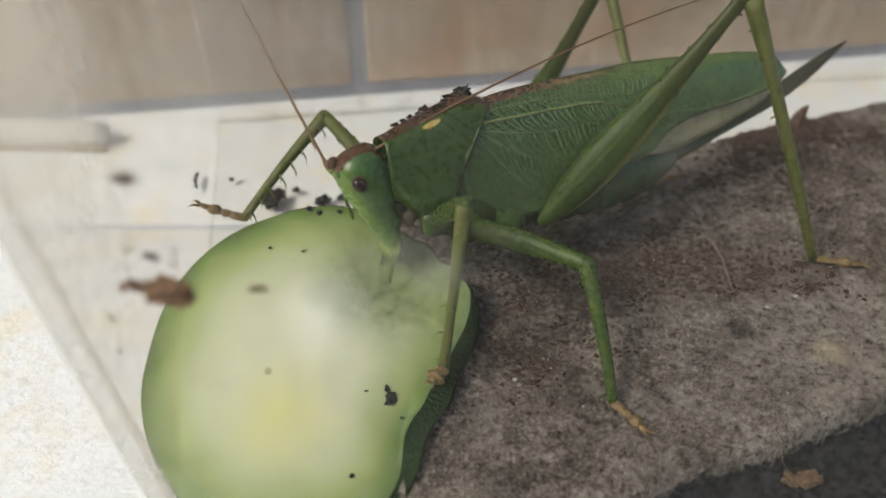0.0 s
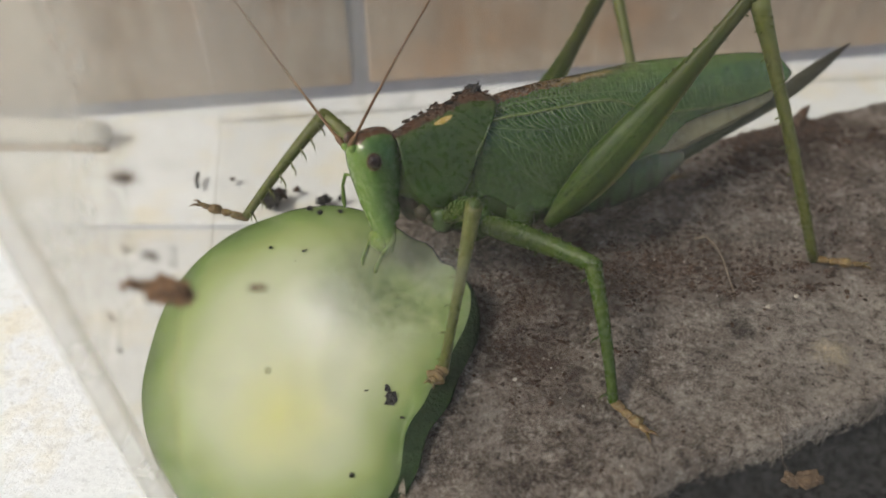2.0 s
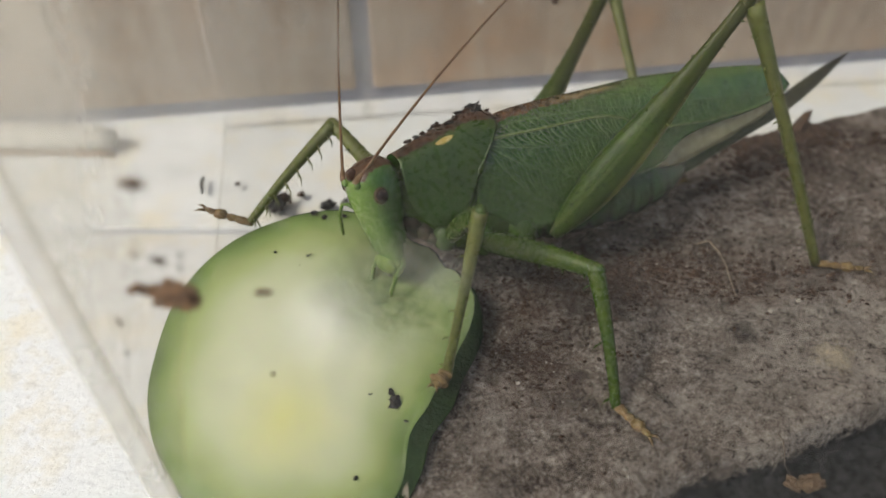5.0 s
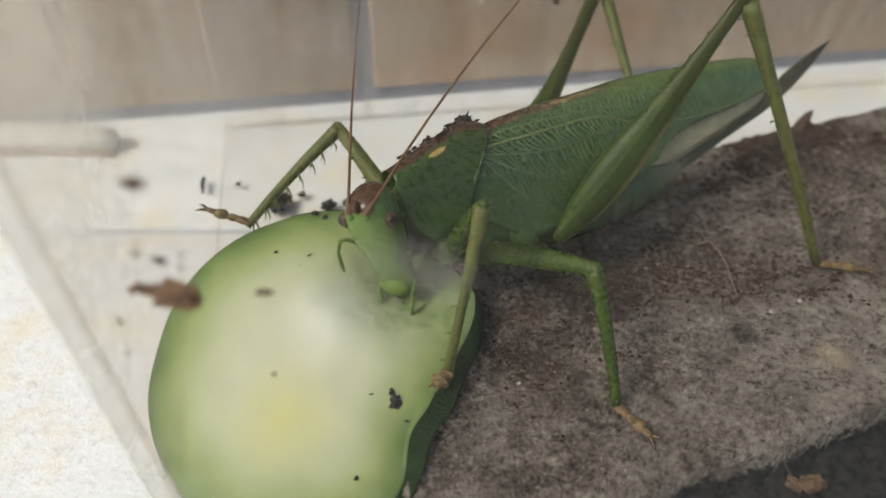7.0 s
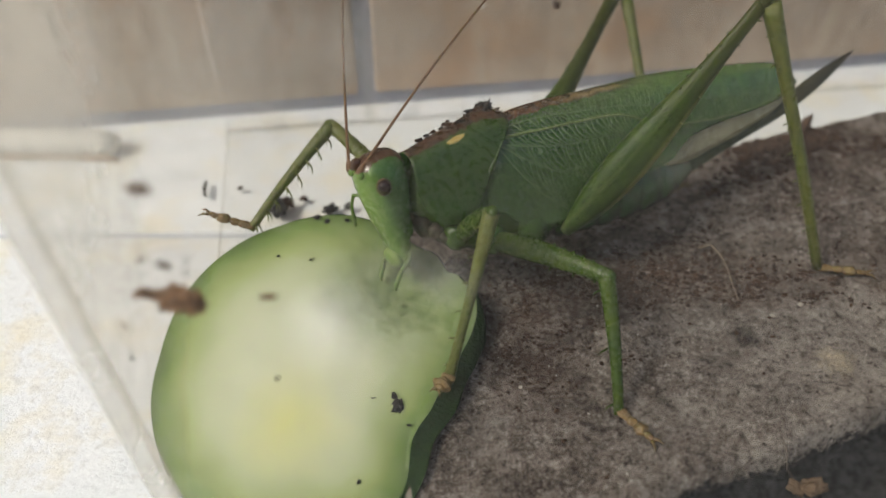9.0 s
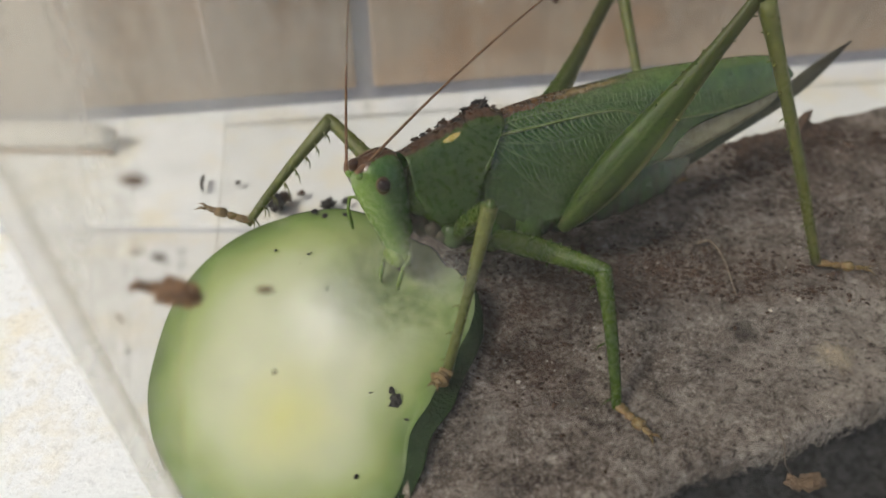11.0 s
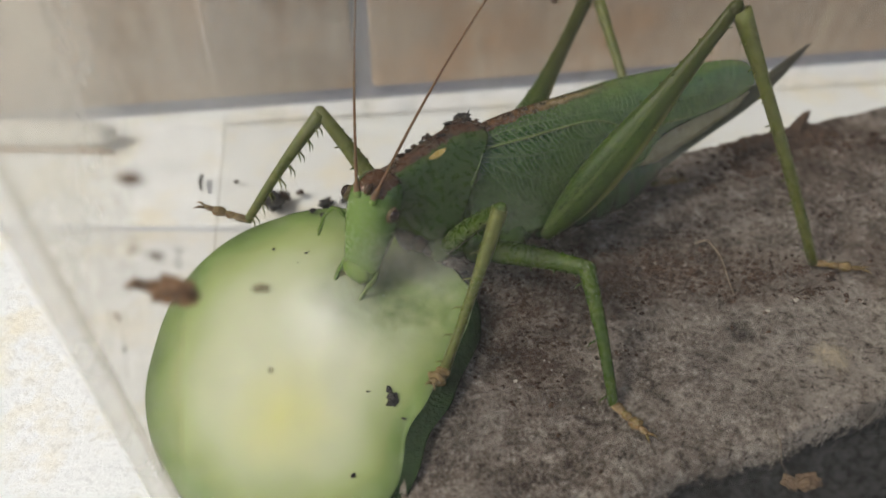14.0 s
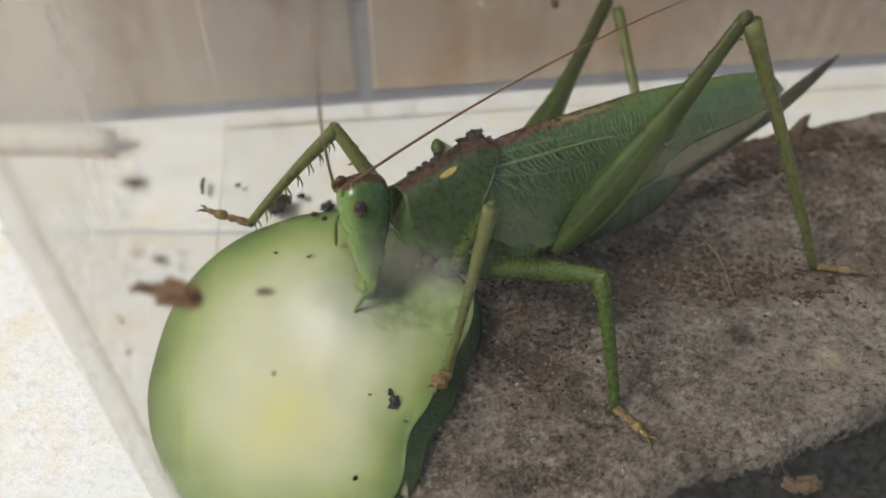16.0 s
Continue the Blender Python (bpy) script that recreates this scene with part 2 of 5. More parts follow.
def slab_material():
    """Grey weathered wood: pale and dark flecks along the grain, brown soil stains, split step darkened with its shade
    in the colour.
    """
    n = Nodes("weathered_wood", 0.9, Specular_IOR_Level=0.2)
    zone = n.t.nodes.new("ShaderNodeUVMap")
    zone.uv_map = "zone"
    split = n.t.nodes.new("ShaderNodeSeparateXYZ")
    n.t.links.new(zone.outputs[0], split.inputs[0])
    along_grain = n.stretched(0.8, 1.0, 1.0, -20.3)
    drawn = n.stretched(0.35, 1.0, 1.0, -20.3)
    grain = n.noise(0.8, 7.0, 0.72, along_grain)
    fleck = n.noise(2.4, 6.0, 0.75, along_grain)
    fine = n.noise(5.0, 5.0, 0.75)
    c = n.mix(n.ramp(grain, (0.36, 0.0), (0.60, 1.0)), (0.13, 0.108, 0.094), (0.34, 0.30, 0.27))
    mid = n.noise(0.3, 5.0, 0.65, along_grain)
    c = n.mix(n.ramp(mid, (0.36, 0.65), (0.52, 0.0)), c, (0.060, 0.046, 0.037))
    c = n.mix(n.ramp(mid, (0.50, 0.0), (0.66, 0.6)), c, (0.36, 0.335, 0.31))
    big = n.noise(0.075, 4.0, 0.6, drawn)
    c = n.mix(n.ramp(big, (0.50, 0.0), (0.64, 0.6)), c, (0.085, 0.060, 0.046))
    # brighter light on the near right of the plank, painted in as paler wood
    lit_patch = n.calc("DIVIDE", n.length(n.shifted(-44.0, -54.0, -6.0)), 27.0)
    lit_patch = n.calc("ADD", lit_patch, n.calc("MULTIPLY", n.calc("SUBTRACT", n.noise(0.2, 5.0, 0.7), 0.5), 1.2))
    c = n.mix(n.ramp(lit_patch, (0.35, 0.6), (1.1, 0.0)), c, (0.42, 0.395, 0.37))
    # crisp flecks over all of it
    grit = n.noise(1.1, 9.0, 0.82)
    c = n.mix(n.ramp(grit, (0.40, 0.9), (0.48, 0.0)), c, (0.042, 0.033, 0.030))
    c = n.mix(n.ramp(grit, (0.525, 0.0), (0.60, 0.8)), c, (0.52, 0.485, 0.455))
    c = n.mix(n.ramp(fleck, (0.54, 0.0), (0.61, 0.55)), c, (0.42, 0.385, 0.35))
    c = n.mix(n.ramp(n.noise(2.0, 7.0, 0.8), (0.36, 0.8), (0.44, 0.0)), c, (0.034, 0.026, 0.022))
    c = n.mix(n.ramp(fine, (0.58, 0.0), (0.66, 0.75)), c, (0.60, 0.55, 0.52))
    speck = n.ramp(n.noise(1.5, 8.0, 0.8), (0.41, 0.25), (0.56, 1.0))
    # soil stains, deepened with painted shade under cricket and by slice; one scraped pale spot
    for x, y, r, a in ((50, 97, 10, 0.8), (15, 68, 10, 0.85), (26, 68, 8, 0.82), (36, 68, 7, 0.78), (7, 58, 8, 0.8), (62, 99, 8, 0.65), (44, 68, 5, 0.6), (10, 51, 6, 0.6), (53, 70, 7, 0.6)):
        d = n.length(n.shifted(-x, -y, -6.0))
        d = n.calc("ADD", n.calc("DIVIDE", d, r), n.calc("MULTIPLY", n.calc("SUBTRACT", n.noise(0.35, 6.0, 0.72), 0.5), 1.8))
        c = n.mix(n.calc("MULTIPLY", n.ramp(d, (0.4, a), (1.05, 0.0)), speck), c, (0.072, 0.044, 0.031))
    for x, y, r, col in ((42.3, 55.0, 2.6, (0.55, 0.49, 0.37)), (33.0, 58.5, 2.4, (0.035, 0.032, 0.034)), (20.5, 66.0, 3.0, (0.05, 0.03, 0.02))):
        d = n.length(n.shifted(-x, -y, -6.0))
        d = n.calc("ADD", n.calc("DIVIDE", d, r), n.calc("MULTIPLY", n.calc("SUBTRACT", n.noise(0.8, 5.0, 0.7), 0.5), 2.0))
        c = n.mix(n.calc("MULTIPLY", n.ramp(d, (0.4, 0.85), (1.0, 0.0)), speck), c, col)
    c = n.mix(1.0, c, n.ramp(n.noise(0.17, 6.0, 0.68), (0.36, (0.80, 0.76, 0.73)), (0.5, (1.24, 1.19, 1.15)), (0.62, (1.55, 1.51, 1.47))), "MULTIPLY")
    # dark split face; the shade of the step is put into this colour
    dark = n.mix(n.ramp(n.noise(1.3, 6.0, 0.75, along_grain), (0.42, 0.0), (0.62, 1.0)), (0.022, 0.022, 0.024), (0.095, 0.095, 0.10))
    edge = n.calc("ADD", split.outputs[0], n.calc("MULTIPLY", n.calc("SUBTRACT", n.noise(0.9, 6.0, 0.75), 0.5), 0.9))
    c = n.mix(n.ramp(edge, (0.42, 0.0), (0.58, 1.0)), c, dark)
    n.colour(c)
    n.bump(grain, 1.0)
    n.bump(fleck, 0.75)
    n.bump(fine, 0.35)
    return n.m


def stone_material(name, c1, c2, stain, rough=0.6, streak=0.0, relief=0.4, blotch=0.05, cover=0.65):
    """Mottled stone or glazed tile with soft stains and, on walls, faint running streaks."""
    n = Nodes(name, rough)
    c = n.mix(n.ramp(n.noise(0.25, 6.0, 0.7), (0.35, 0.0), (0.65, 1.0)), c1, c2)
    c = n.mix(n.ramp(n.noise(blotch, 5.0, 0.65), (0.48, 0.0), (0.66, cover)), c, stain)
    c = n.mix(n.ramp(n.noise(0.8, 6.0, 0.75), (0.52, 0.0), (0.66, 0.5)), c, tuple(x * 0.72 for x in c1))
    if streak:
        run = n.noise(0.22, 5.0, 0.65, n.stretched(1.0, 1.0, 0.16))
        c = n.mix(n.ramp(run, (0.4, streak), (0.55, 0.0)), c, tuple(x * 0.7 for x in c1))
        c = n.mix(n.ramp(run, (0.55, 0.0), (0.7, streak)), c, tuple(min(x * 1.35, 0.85) for x in c2))
    n.colour(c)
    n.bump(n.noise(0.8, 7.0, 0.75), relief)
    return n.m


def flesh_material():
    n = Nodes("cucumber_flesh", 0.45, Subsurface_Weight=0.3, Subsurface_Scale=2.0 * U)
    n.b.inputs["Subsurface Radius"].default_value = (0.8, 1.0, 0.45)
    zone = n.t.nodes.new("ShaderNodeUVMap")
    zone.uv_map = "zone"
    split = n.t.nodes.new("ShaderNodeSeparateXYZ")
    n.t.links.new(zone.outputs[0], split.inputs[0])
    r = n.calc("ADD", split.outputs[0], n.calc("MULTIPLY", n.calc("SUBTRACT", n.noise(0.16, 3.0), 0.5), 0.22))
    c = n.ramp(r, (0.0, (0.64, 0.66, 0.46)), (0.40, (0.62, 0.65, 0.47)), (0.60, (0.52, 0.565, 0.36)),
               (0.79, (0.345, 0.41, 0.165)), (0.92, (0.18, 0.262, 0.068)), (1.0, (0.09, 0.15, 0.034)))
    core = n.length(n.shifted(0.4, 5.7, 0.0))
    core = n.calc("ADD", core, n.calc("MULTIPLY", n.calc("SUBTRACT", n.noise(0.3, 3.0), 0.5), 2.5))
    c = n.mix(n.ramp(n.calc("DIVIDE", core, 6.5), (0.1, 0.65), (1.0, 0.0)), c, (0.62, 0.62, 0.19))
    # milky glare of the front pane, painted on the flesh as a whitish round
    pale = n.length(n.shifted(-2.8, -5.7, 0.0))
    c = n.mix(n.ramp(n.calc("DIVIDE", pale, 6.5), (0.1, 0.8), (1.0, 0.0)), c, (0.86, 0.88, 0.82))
    bite = n.length(n.shifted(-11.5, -11.0, 0.0))
    bite = n.calc("ADD", bite, n.calc("MULTIPLY", n.calc("SUBTRACT", n.noise(0.5), 0.5), 3.0))
    wet = n.ramp(n.calc("DIVIDE", bite, 12.5), (0.3, 0.85), (0.95, 0.0))
    gel = n.mix(n.ramp(n.noise(0.8, 4.0), (0.35, 0.0), (0.65, 1.0)), (0.16, 0.22, 0.09), (0.27, 0.33, 0.16))
    c = n.mix(wet, c, gel)
    c = n.mix(n.ramp(n.noise(0.3, 3.0), (0.45, 0.0), (0.75, 0.2)), c, (0.48, 0.50, 0.37))
    n.colour(c)
    n.rough(n.mix(wet, (0.5, 0.5, 0.5), (0.10, 0.10, 0.10)))
    n.bump(n.calc("MULTIPLY", n.noise(0.55, 2.0, 0.5), wet), 0.3)
    n.bump(n.calc("MULTIPLY", n.noise(2.4, 3.0, 0.5), wet), 0.10)
    return n.m


def plastic_material(name, haze, patches=(), smear=0.05, tint=None):
    """Clear scuffed plastic: see-through, a weak gloss, and a milky film with smears."""
    n = Nodes(name)
    m, t = n.m, n.t
    t.nodes.remove(n.b)
    clear = t.nodes.new("ShaderNodeBsdfTransparent")
    clear.inputs[0].default_value = tint or (0.95, 0.945, 0.935, 1) if haze > 0.005 else (0.99, 0.99, 0.985, 1)
    film = t.nodes.new("ShaderNodeBsdfDiffuse")
    film.inputs[0].default_value = (0.87, 0.86, 0.825, 1)
    back = t.nodes.new("ShaderNodeBsdfTranslucent")
    back.inputs[0].default_value = (0.87, 0.86, 0.825, 1)
    both = t.nodes.new("ShaderNodeMixShader")
    t.links.new(film.outputs[0], both.inputs[1])
    t.links.new(back.outputs[0], both.inputs[2])
    gloss = t.nodes.new("ShaderNodeBsdfGlossy")
    gloss.inputs["Roughness"].default_value = 0.12
    fac = n.ramp(n.noise(0.09, 4.0, 0.6), (0.3, haze * 0.5), (0.7, haze * 1.6))
    fac = n.calc("ADD", fac, n.ramp(n.noise(0.9, 3.0, 0.6, n.stretched(0.35, 1, 1, 20)), (0.66, 0.0), (0.8, smear)))
    if smear > 0.1:
        fac = n.calc("ADD", fac, n.ramp(n.noise(0.16, 6.0, 0.7, n.stretched(1, 1, 0.45)), (0.52, 0.0), (0.72, smear)))
    for x, y, z, r, a in patches:
        d = n.length(n.shifted(-x, -y, -z))
        d = n.calc("ADD", d, n.calc("MULTIPLY", n.calc("SUBTRACT", n.noise(0.5, 4.0), 0.5), r * 1.1))
        fac = n.calc("ADD", fac, n.ramp(n.calc("DIVIDE", d, r * 2.0), (0.1, a), (0.5, 0.0)))
    veil = t.nodes.new("ShaderNodeMixShader")
    n.put(fac, veil.inputs[0])
    t.links.new(clear.outputs[0], veil.inputs[1])
    t.links.new(both.outputs[0], veil.inputs[2])
    out = t.nodes.new("ShaderNodeMixShader")
    out.inputs[0].default_value = 0.008 if haze > 0.005 else 0.0
    t.links.new(veil.outputs[0], out.inputs[1])
    t.links.new(gloss.outputs[0], out.inputs[2])
    t.links.new(out.outputs[0], t.nodes["Material Output"].inputs[0])
    return m


def femur_material():
    """Hind thigh: green flank with rows of dark ticks, a pale ridge, yellowish lower edge, olive knee end."""
    n = cuticle("hind_femur_green", (0.024, 0.054, 0.003), (0.050, 0.084, 0.008), 0.45, 0.45, 0.06)
    n.b.inputs["Specular IOR Level"].default_value = 0.25
    base = n.b.inputs["Base Color"].links[0].from_socket
    tick = n.cells(1.6, n.stretched(1.0, 0.7, 1.6, 35), "F1")
    tick = n.calc("MULTIPLY", n.ramp(tick, (0.2, 0.85), (0.36, 0.0)), n.ramp(n.calc("ADD", n.axis(2), 0.5), (0.05, 0.0), (0.3, 1.0)))
    c = n.mix(tick, base, (0.010, 0.022, 0.004))
    thick = n.calc("MAXIMUM", n.calc("SUBTRACT", 2.6, n.calc("MULTIPLY", n.axis(0), 0.056)), 0.85)
    over = n.calc("DIVIDE", n.calc("ADD", n.axis(2), 0.2), thick)
    low = n.ramp(n.calc("MULTIPLY", n.calc("ADD", over, 1.0), 0.5), (0.10, 0.85), (0.24, 0.0))
    c = n.mix(low, c, (0.24, 0.25, 0.06))
    ridge = n.ramp(n.calc("ABSOLUTE", n.calc("SUBTRACT", over, 0.42)), (0.03, 0.6), (0.14, 0.0))
    c = n.mix(ridge, c, (0.095, 0.12, 0.04))
    end = n.ramp(n.calc("DIVIDE", n.axis(0), 32.0), (0.48, 0.0), (0.9, 0.85))
    c = n.mix(end, c, n.mix(n.noise(1.5), (0.040, 0.046, 0.009), (0.062, 0.060, 0.016)))
    n.colour(c)
    return n.m


M_HEAD = head_material()
M_PRON = pronotum_material()
M_WING = wing_material("wing_green", (0.048, 0.112, 0.020), (0.092, 0.168, 0.036))
M_HINDWING = wing_material("hindwing_pale", (0.44, 0.42, 0.24), (0.60, 0.56, 0.36), pale=True)
M_VEIN = cuticle("wing_vein", (0.110, 0.180, 0.070), (0.170, 0.240, 0.110), 0.8, 0.22, coat=0.7).m
M_RIB = cuticle("wing_rib", (0.120, 0.175, 0.055), (0.170, 0.220, 0.085), 0.8, 0.35, coat=0.3).m
M_BELLY = cuticle("belly_green", (0.020, 0.082, 0.012), (0.042, 0.122, 0.022), 0.7, 0.16, 0.25, coat=1.0).m
M_BODY = cuticle("body_green", (0.026, 0.062, 0.004), (0.050, 0.096, 0.009), 0.5, 0.33, 0.08, coat=0.3).m
M_LEG = cuticle("leg_green", (0.026, 0.060, 0.003), (0.068, 0.104, 0.009), 0.7, 0.36, 0.05, spots=1.1).m
# olive leg colour, brightened to hold the far foreleg's haze and back light
M_LEGFAR = cuticle("leg_olive", (0.082, 0.098, 0.016), (0.128, 0.138, 0.030), 0.6, 0.42, 0.08, spots=1.3).m
M_FEMUR = femur_material()
M_TARSUS = cuticle("tarsus_tan", (0.13, 0.085, 0.035), (0.22, 0.15, 0.06), 0.9, 0.42).m
M_ANT = cuticle("antenna_brown", (0.13, 0.065, 0.03), (0.20, 0.11, 0.05), 1.2, 0.5).m


def ovipositor_material():
    """Olive green at the root, dark brown towards the tip."""
    n = Nodes("ovipositor_dark", 0.34, Specular_IOR_Level=0.4)
    c = n.ramp(n.calc("DIVIDE", n.axis(0), 60.0), (0.45, (0.050, 0.085, 0.030)), (0.62, (0.075, 0.090, 0.040)), (0.80, (0.080, 0.075, 0.042)), (0.93, (0.045, 0.038, 0.024)), (1.0, (0.016, 0.012, 0.010)))
    n.colour(n.mix(n.ramp(n.noise(1.2, 4.0), (0.45, 0.0), (0.72, 0.6)), c, (0.034, 0.036, 0.018)))
    n.bump(n.noise(1.5, 3.0, 0.6, n.stretched(0.3, 1, 1)), 0.3)
    return n.m


M_OVI = ovipositor_material()
M_EYE = plain("eye_brown", (0.010, 0.004, 0.003), (0.026, 0.008, 0.005), 1.4, 0.12, 0.01, 9.0, Coat_Weight=0.6, Coat_Roughness=0.03, Specular_IOR_Level=0.3).m
M_EYERIM = cuticle("eye_rim", (0.075, 0.042, 0.018), (0.11, 0.075, 0.030), 1.5).m
M_JAW = plain("jaw_dark", (0.05, 0.016, 0.007), (0.015, 0.006, 0.004), 1.5, 0.3, 0.03).m
M_PALP = cuticle("palp_green", (0.10, 0.17, 0.03), (0.15, 0.22, 0.05), 1.0, 0.4).m
M_LIP = cuticle("lip_yellowgreen", (0.13, 0.22, 0.03), (0.19, 0.27, 0.05), 1.0, 0.35).m
M_JOINT = plain("joint_skin", (0.030, 0.034, 0.014), (0.070, 0.050, 0.034), 1.0, 0.5, 0.1).m
M_SOIL = plain("soil", (0.030, 0.018, 0.012), (0.080, 0.046, 0.030), 1.2, 0.9, 0.2, 3.0).m
M_SOILBROWN = plain("soil_brown", (0.15, 0.075, 0.033), (0.05, 0.024, 0.013), 0.9, 0.85, 0.2, 3.0).m
M_SOILDARK = plain("soil_dark", (0.11, 0.066, 0.042), (0.045, 0.027, 0.018), 1.0, 0.9, 0.2, 3.0).m
M_CLOD = plain("clod_brown", (0.36, 0.19, 0.085), (0.085, 0.038, 0.016), 1.6, 0.85, 0.3, 3.0).m
M_BLACK = plain("soil_black", (0.014, 0.013, 0.013), (0.035, 0.03, 0.028), 1.4, 0.8, 0.15).m
M_TANCRUMB = plain("soil_tan", (0.15, 0.10, 0.06), (0.08, 0.052, 0.032), 0.8, 0.85, 0.2, 3.0).m
M_GRIT = plain("grit_pale", (0.45, 0.40, 0.34), (0.62, 0.58, 0.52), 2.0, 0.6, 0.05).m
M_FIBRE = plain("fibre_tan", (0.20, 0.16, 0.12), (0.11, 0.08, 0.06), 1.0, 0.7, 0.05).m
M_SLAB = slab_material()
M_TABLE = stone_material("pale_stone_tile", (0.85, 0.88, 0.915), (0.90, 0.925, 0.95), (0.86, 0.79, 0.60), 0.6, 0.0, 0.22, 0.10, 0.6)
M_WALL = stone_material("beige_wall_tile", (0.60, 0.475, 0.375), (0.69, 0.565, 0.445), (0.66, 0.43, 0.27), 0.35, 0.3, 0.4, 0.05, 0.85)
M_GROUT = plain("grout_bluegrey", (0.34, 0.345, 0.42), (0.40, 0.405, 0.47), 0.3, 0.9, 0.3).m
M_BED = plain("grout_pale", (0.60, 0.62, 0.67), (0.66, 0.68, 0.72), 0.3, 0.9, 0.3).m
M_SKYBLOCK = plain("sky_block_brown", (0.20, 0.17, 0.145), (0.25, 0.22, 0.19), 0.02, 0.9, 0.3, 20.0).m
M_FLESH = flesh_material()
M_SKIN = plain("cucumber_skin", (0.008, 0.022, 0.007), (0.016, 0.036, 0.010), 0.35, 0.75, 0.3, 6.0, (0.030, 0.048, 0.015), Specular_IOR_Level=0.12).m
M_JUICE = Nodes("juice", 0.03, Transmission_Weight=1.0, IOR=1.33).colour((0.93, 0.97, 0.90)).m
M_FRONT = plastic_material("front_plastic", 0.010, [(-1.4, 33.2, 40.0, 2.4, 0.08), (-3.6, 33.2, 40.2, 2.4, 0.08), (-0.2, 33.4, 38.2, 2.4, 0.09), (-6.0, 33.5, 37.0, 3.0, 0.08), (11.5, 32.6, 47.5, 1.5, 0.04), (19.0, 32.4, 52.0, 1.4, 0.05), (-19.0, 32.5, 49.5, 7.0, 0.12), (-11.0, 32.2, 53.5, 6.5, 0.16), (-19.0, 33.2, 41.0, 6.0, 0.06), (-4.0, 32.1, 55.0, 4.0, 0.08)])
M_PLASTIC = plastic_material("clear_plastic", 0.012)
M_BACK = plastic_material("back_plastic", 0.02, smear=0.16, tint=(0.935, 0.93, 0.925, 1))
M_SIDE = plastic_material("side_plastic", 0.012, [(-26.0, 42.0, 46.0, 26.0, 0.32)])
M_CORNER = plastic_material("corner_plastic", 0.3)
M_ROD = plain("white_rod", (0.66, 0.64, 0.58), (0.72, 0.70, 0.65), 0.1, 0.5, 0.05, 9.0).m
M_STAIN = plain("rust_stain", (0.30, 0.19, 0.11), (0.40, 0.28, 0.18), 0.3, 0.8, 0.05).m


# ---- building blocks ----
def ob_from(name, bm, mats, smooth=True):
    bmesh.ops.recalc_face_normals(bm, faces=bm.faces)
    bmesh.ops.scale(bm, vec=(U, U, U), verts=bm.verts)
    me = bpy.data.meshes.new(name)
    bm.to_mesh(me)
    bm.free()
    for p in me.polygons:
        p.use_smooth = smooth
    for m in (mats if isinstance(mats, (list, tuple)) else [mats]):
        me.materials.append(m)
    return new(name, me)


def part(name, bm, mats, parent, label="", smooth=True):
    ob = ob_from(name, bm, mats, smooth)
    ob.parent = parent
    return tagged(ob, label)


def thing(name, label, category, at=(0, 0, 0), **kw):
    e = new(name)
    e.location = vec(*at)
    e.empty_display_size = 0.005
    return tagged(e, label, category, **kw)


def skin(bm, rings, closed=True, caps=True, mat=0):
    """Joins rings of points into a surface."""
    vs = [[bm.verts.new(p) for p in r] for r in rings]
    k = len(vs[0])
    for a, b in zip(vs, vs[1:]):
        for i in range(k if closed else k - 1):
            j = (i + 1) % k
            bm.faces.new((a[i], a[j], b[j], b[i])).material_index = mat
    if caps:
        for r in (vs[0], vs[-1]):
            if closed and k > 2:
                bm.faces.new(r).material_index = mat
    return vs


def ring(c, a, b, u, v, k=14, power=1.0):
    """An oval round c with half axes a along u and b along v."""
    out = []
    for i in range(k):
        th = 2 * math.pi * i / k
        co, si = math.cos(th), math.sin(th)
        co = math.copysign(abs(co) ** power, co)
        si = math.copysign(abs(si) ** power, si)
        out.append(Vector(c) + Vector(u) * a * co + Vector(v) * b * si)
    return out


def tube(bm, pts, radii, k=10, mat=0, flat=1.0):
    """A tapered tube through points."""
    pts = [Vector(p) for p in pts]
    up = Vector((0, 0, 1))
    rings = []
    for i, p in enumerate(pts):
        d = (pts[min(i + 1, len(pts) - 1)] - pts[max(i - 1, 0)]).normalized()
        s = d.cross(up)
        s = s.normalized() if s.length > 0.05 else Vector((0, 1, 0))
        w = s.cross(d).normalized()
        rings.append(ring(p, radii[i], radii[i] * flat, w, s, k))
    skin(bm, rings, mat=mat)


def blob(bm, c, rx, ry, rz, rough=0.0, mat=0, k=2, seed=0):
    """A lump, uneven where rough is set."""
    got = bmesh.ops.create_icosphere(bm, subdivisions=k, radius=1.0)["verts"]
    off = Vector((seed * 3.7, seed * 1.3, seed * 2.1))
    for v in got:
        f = 1 + rough * noise.noise(v.co * 1.7 + off) + 0.5 * rough * noise.noise(v.co * 4.1 + off)
        v.co = Vector((c[0] + v.co.x * rx * f, c[1] + v.co.y * ry * f, c[2] + v.co.z * rz * f))
    if mat:
        for f in {f for v in got for f in v.link_faces}:
            f.material_index = mat


def shell(bm, thickness):
    """Gives an open sheet its thickness."""
    bmesh.ops.recalc_face_normals(bm, faces=bm.faces)
    bm.normal_update()
    bmesh.ops.solidify(bm, geom=bm.faces[:], thickness=thickness)


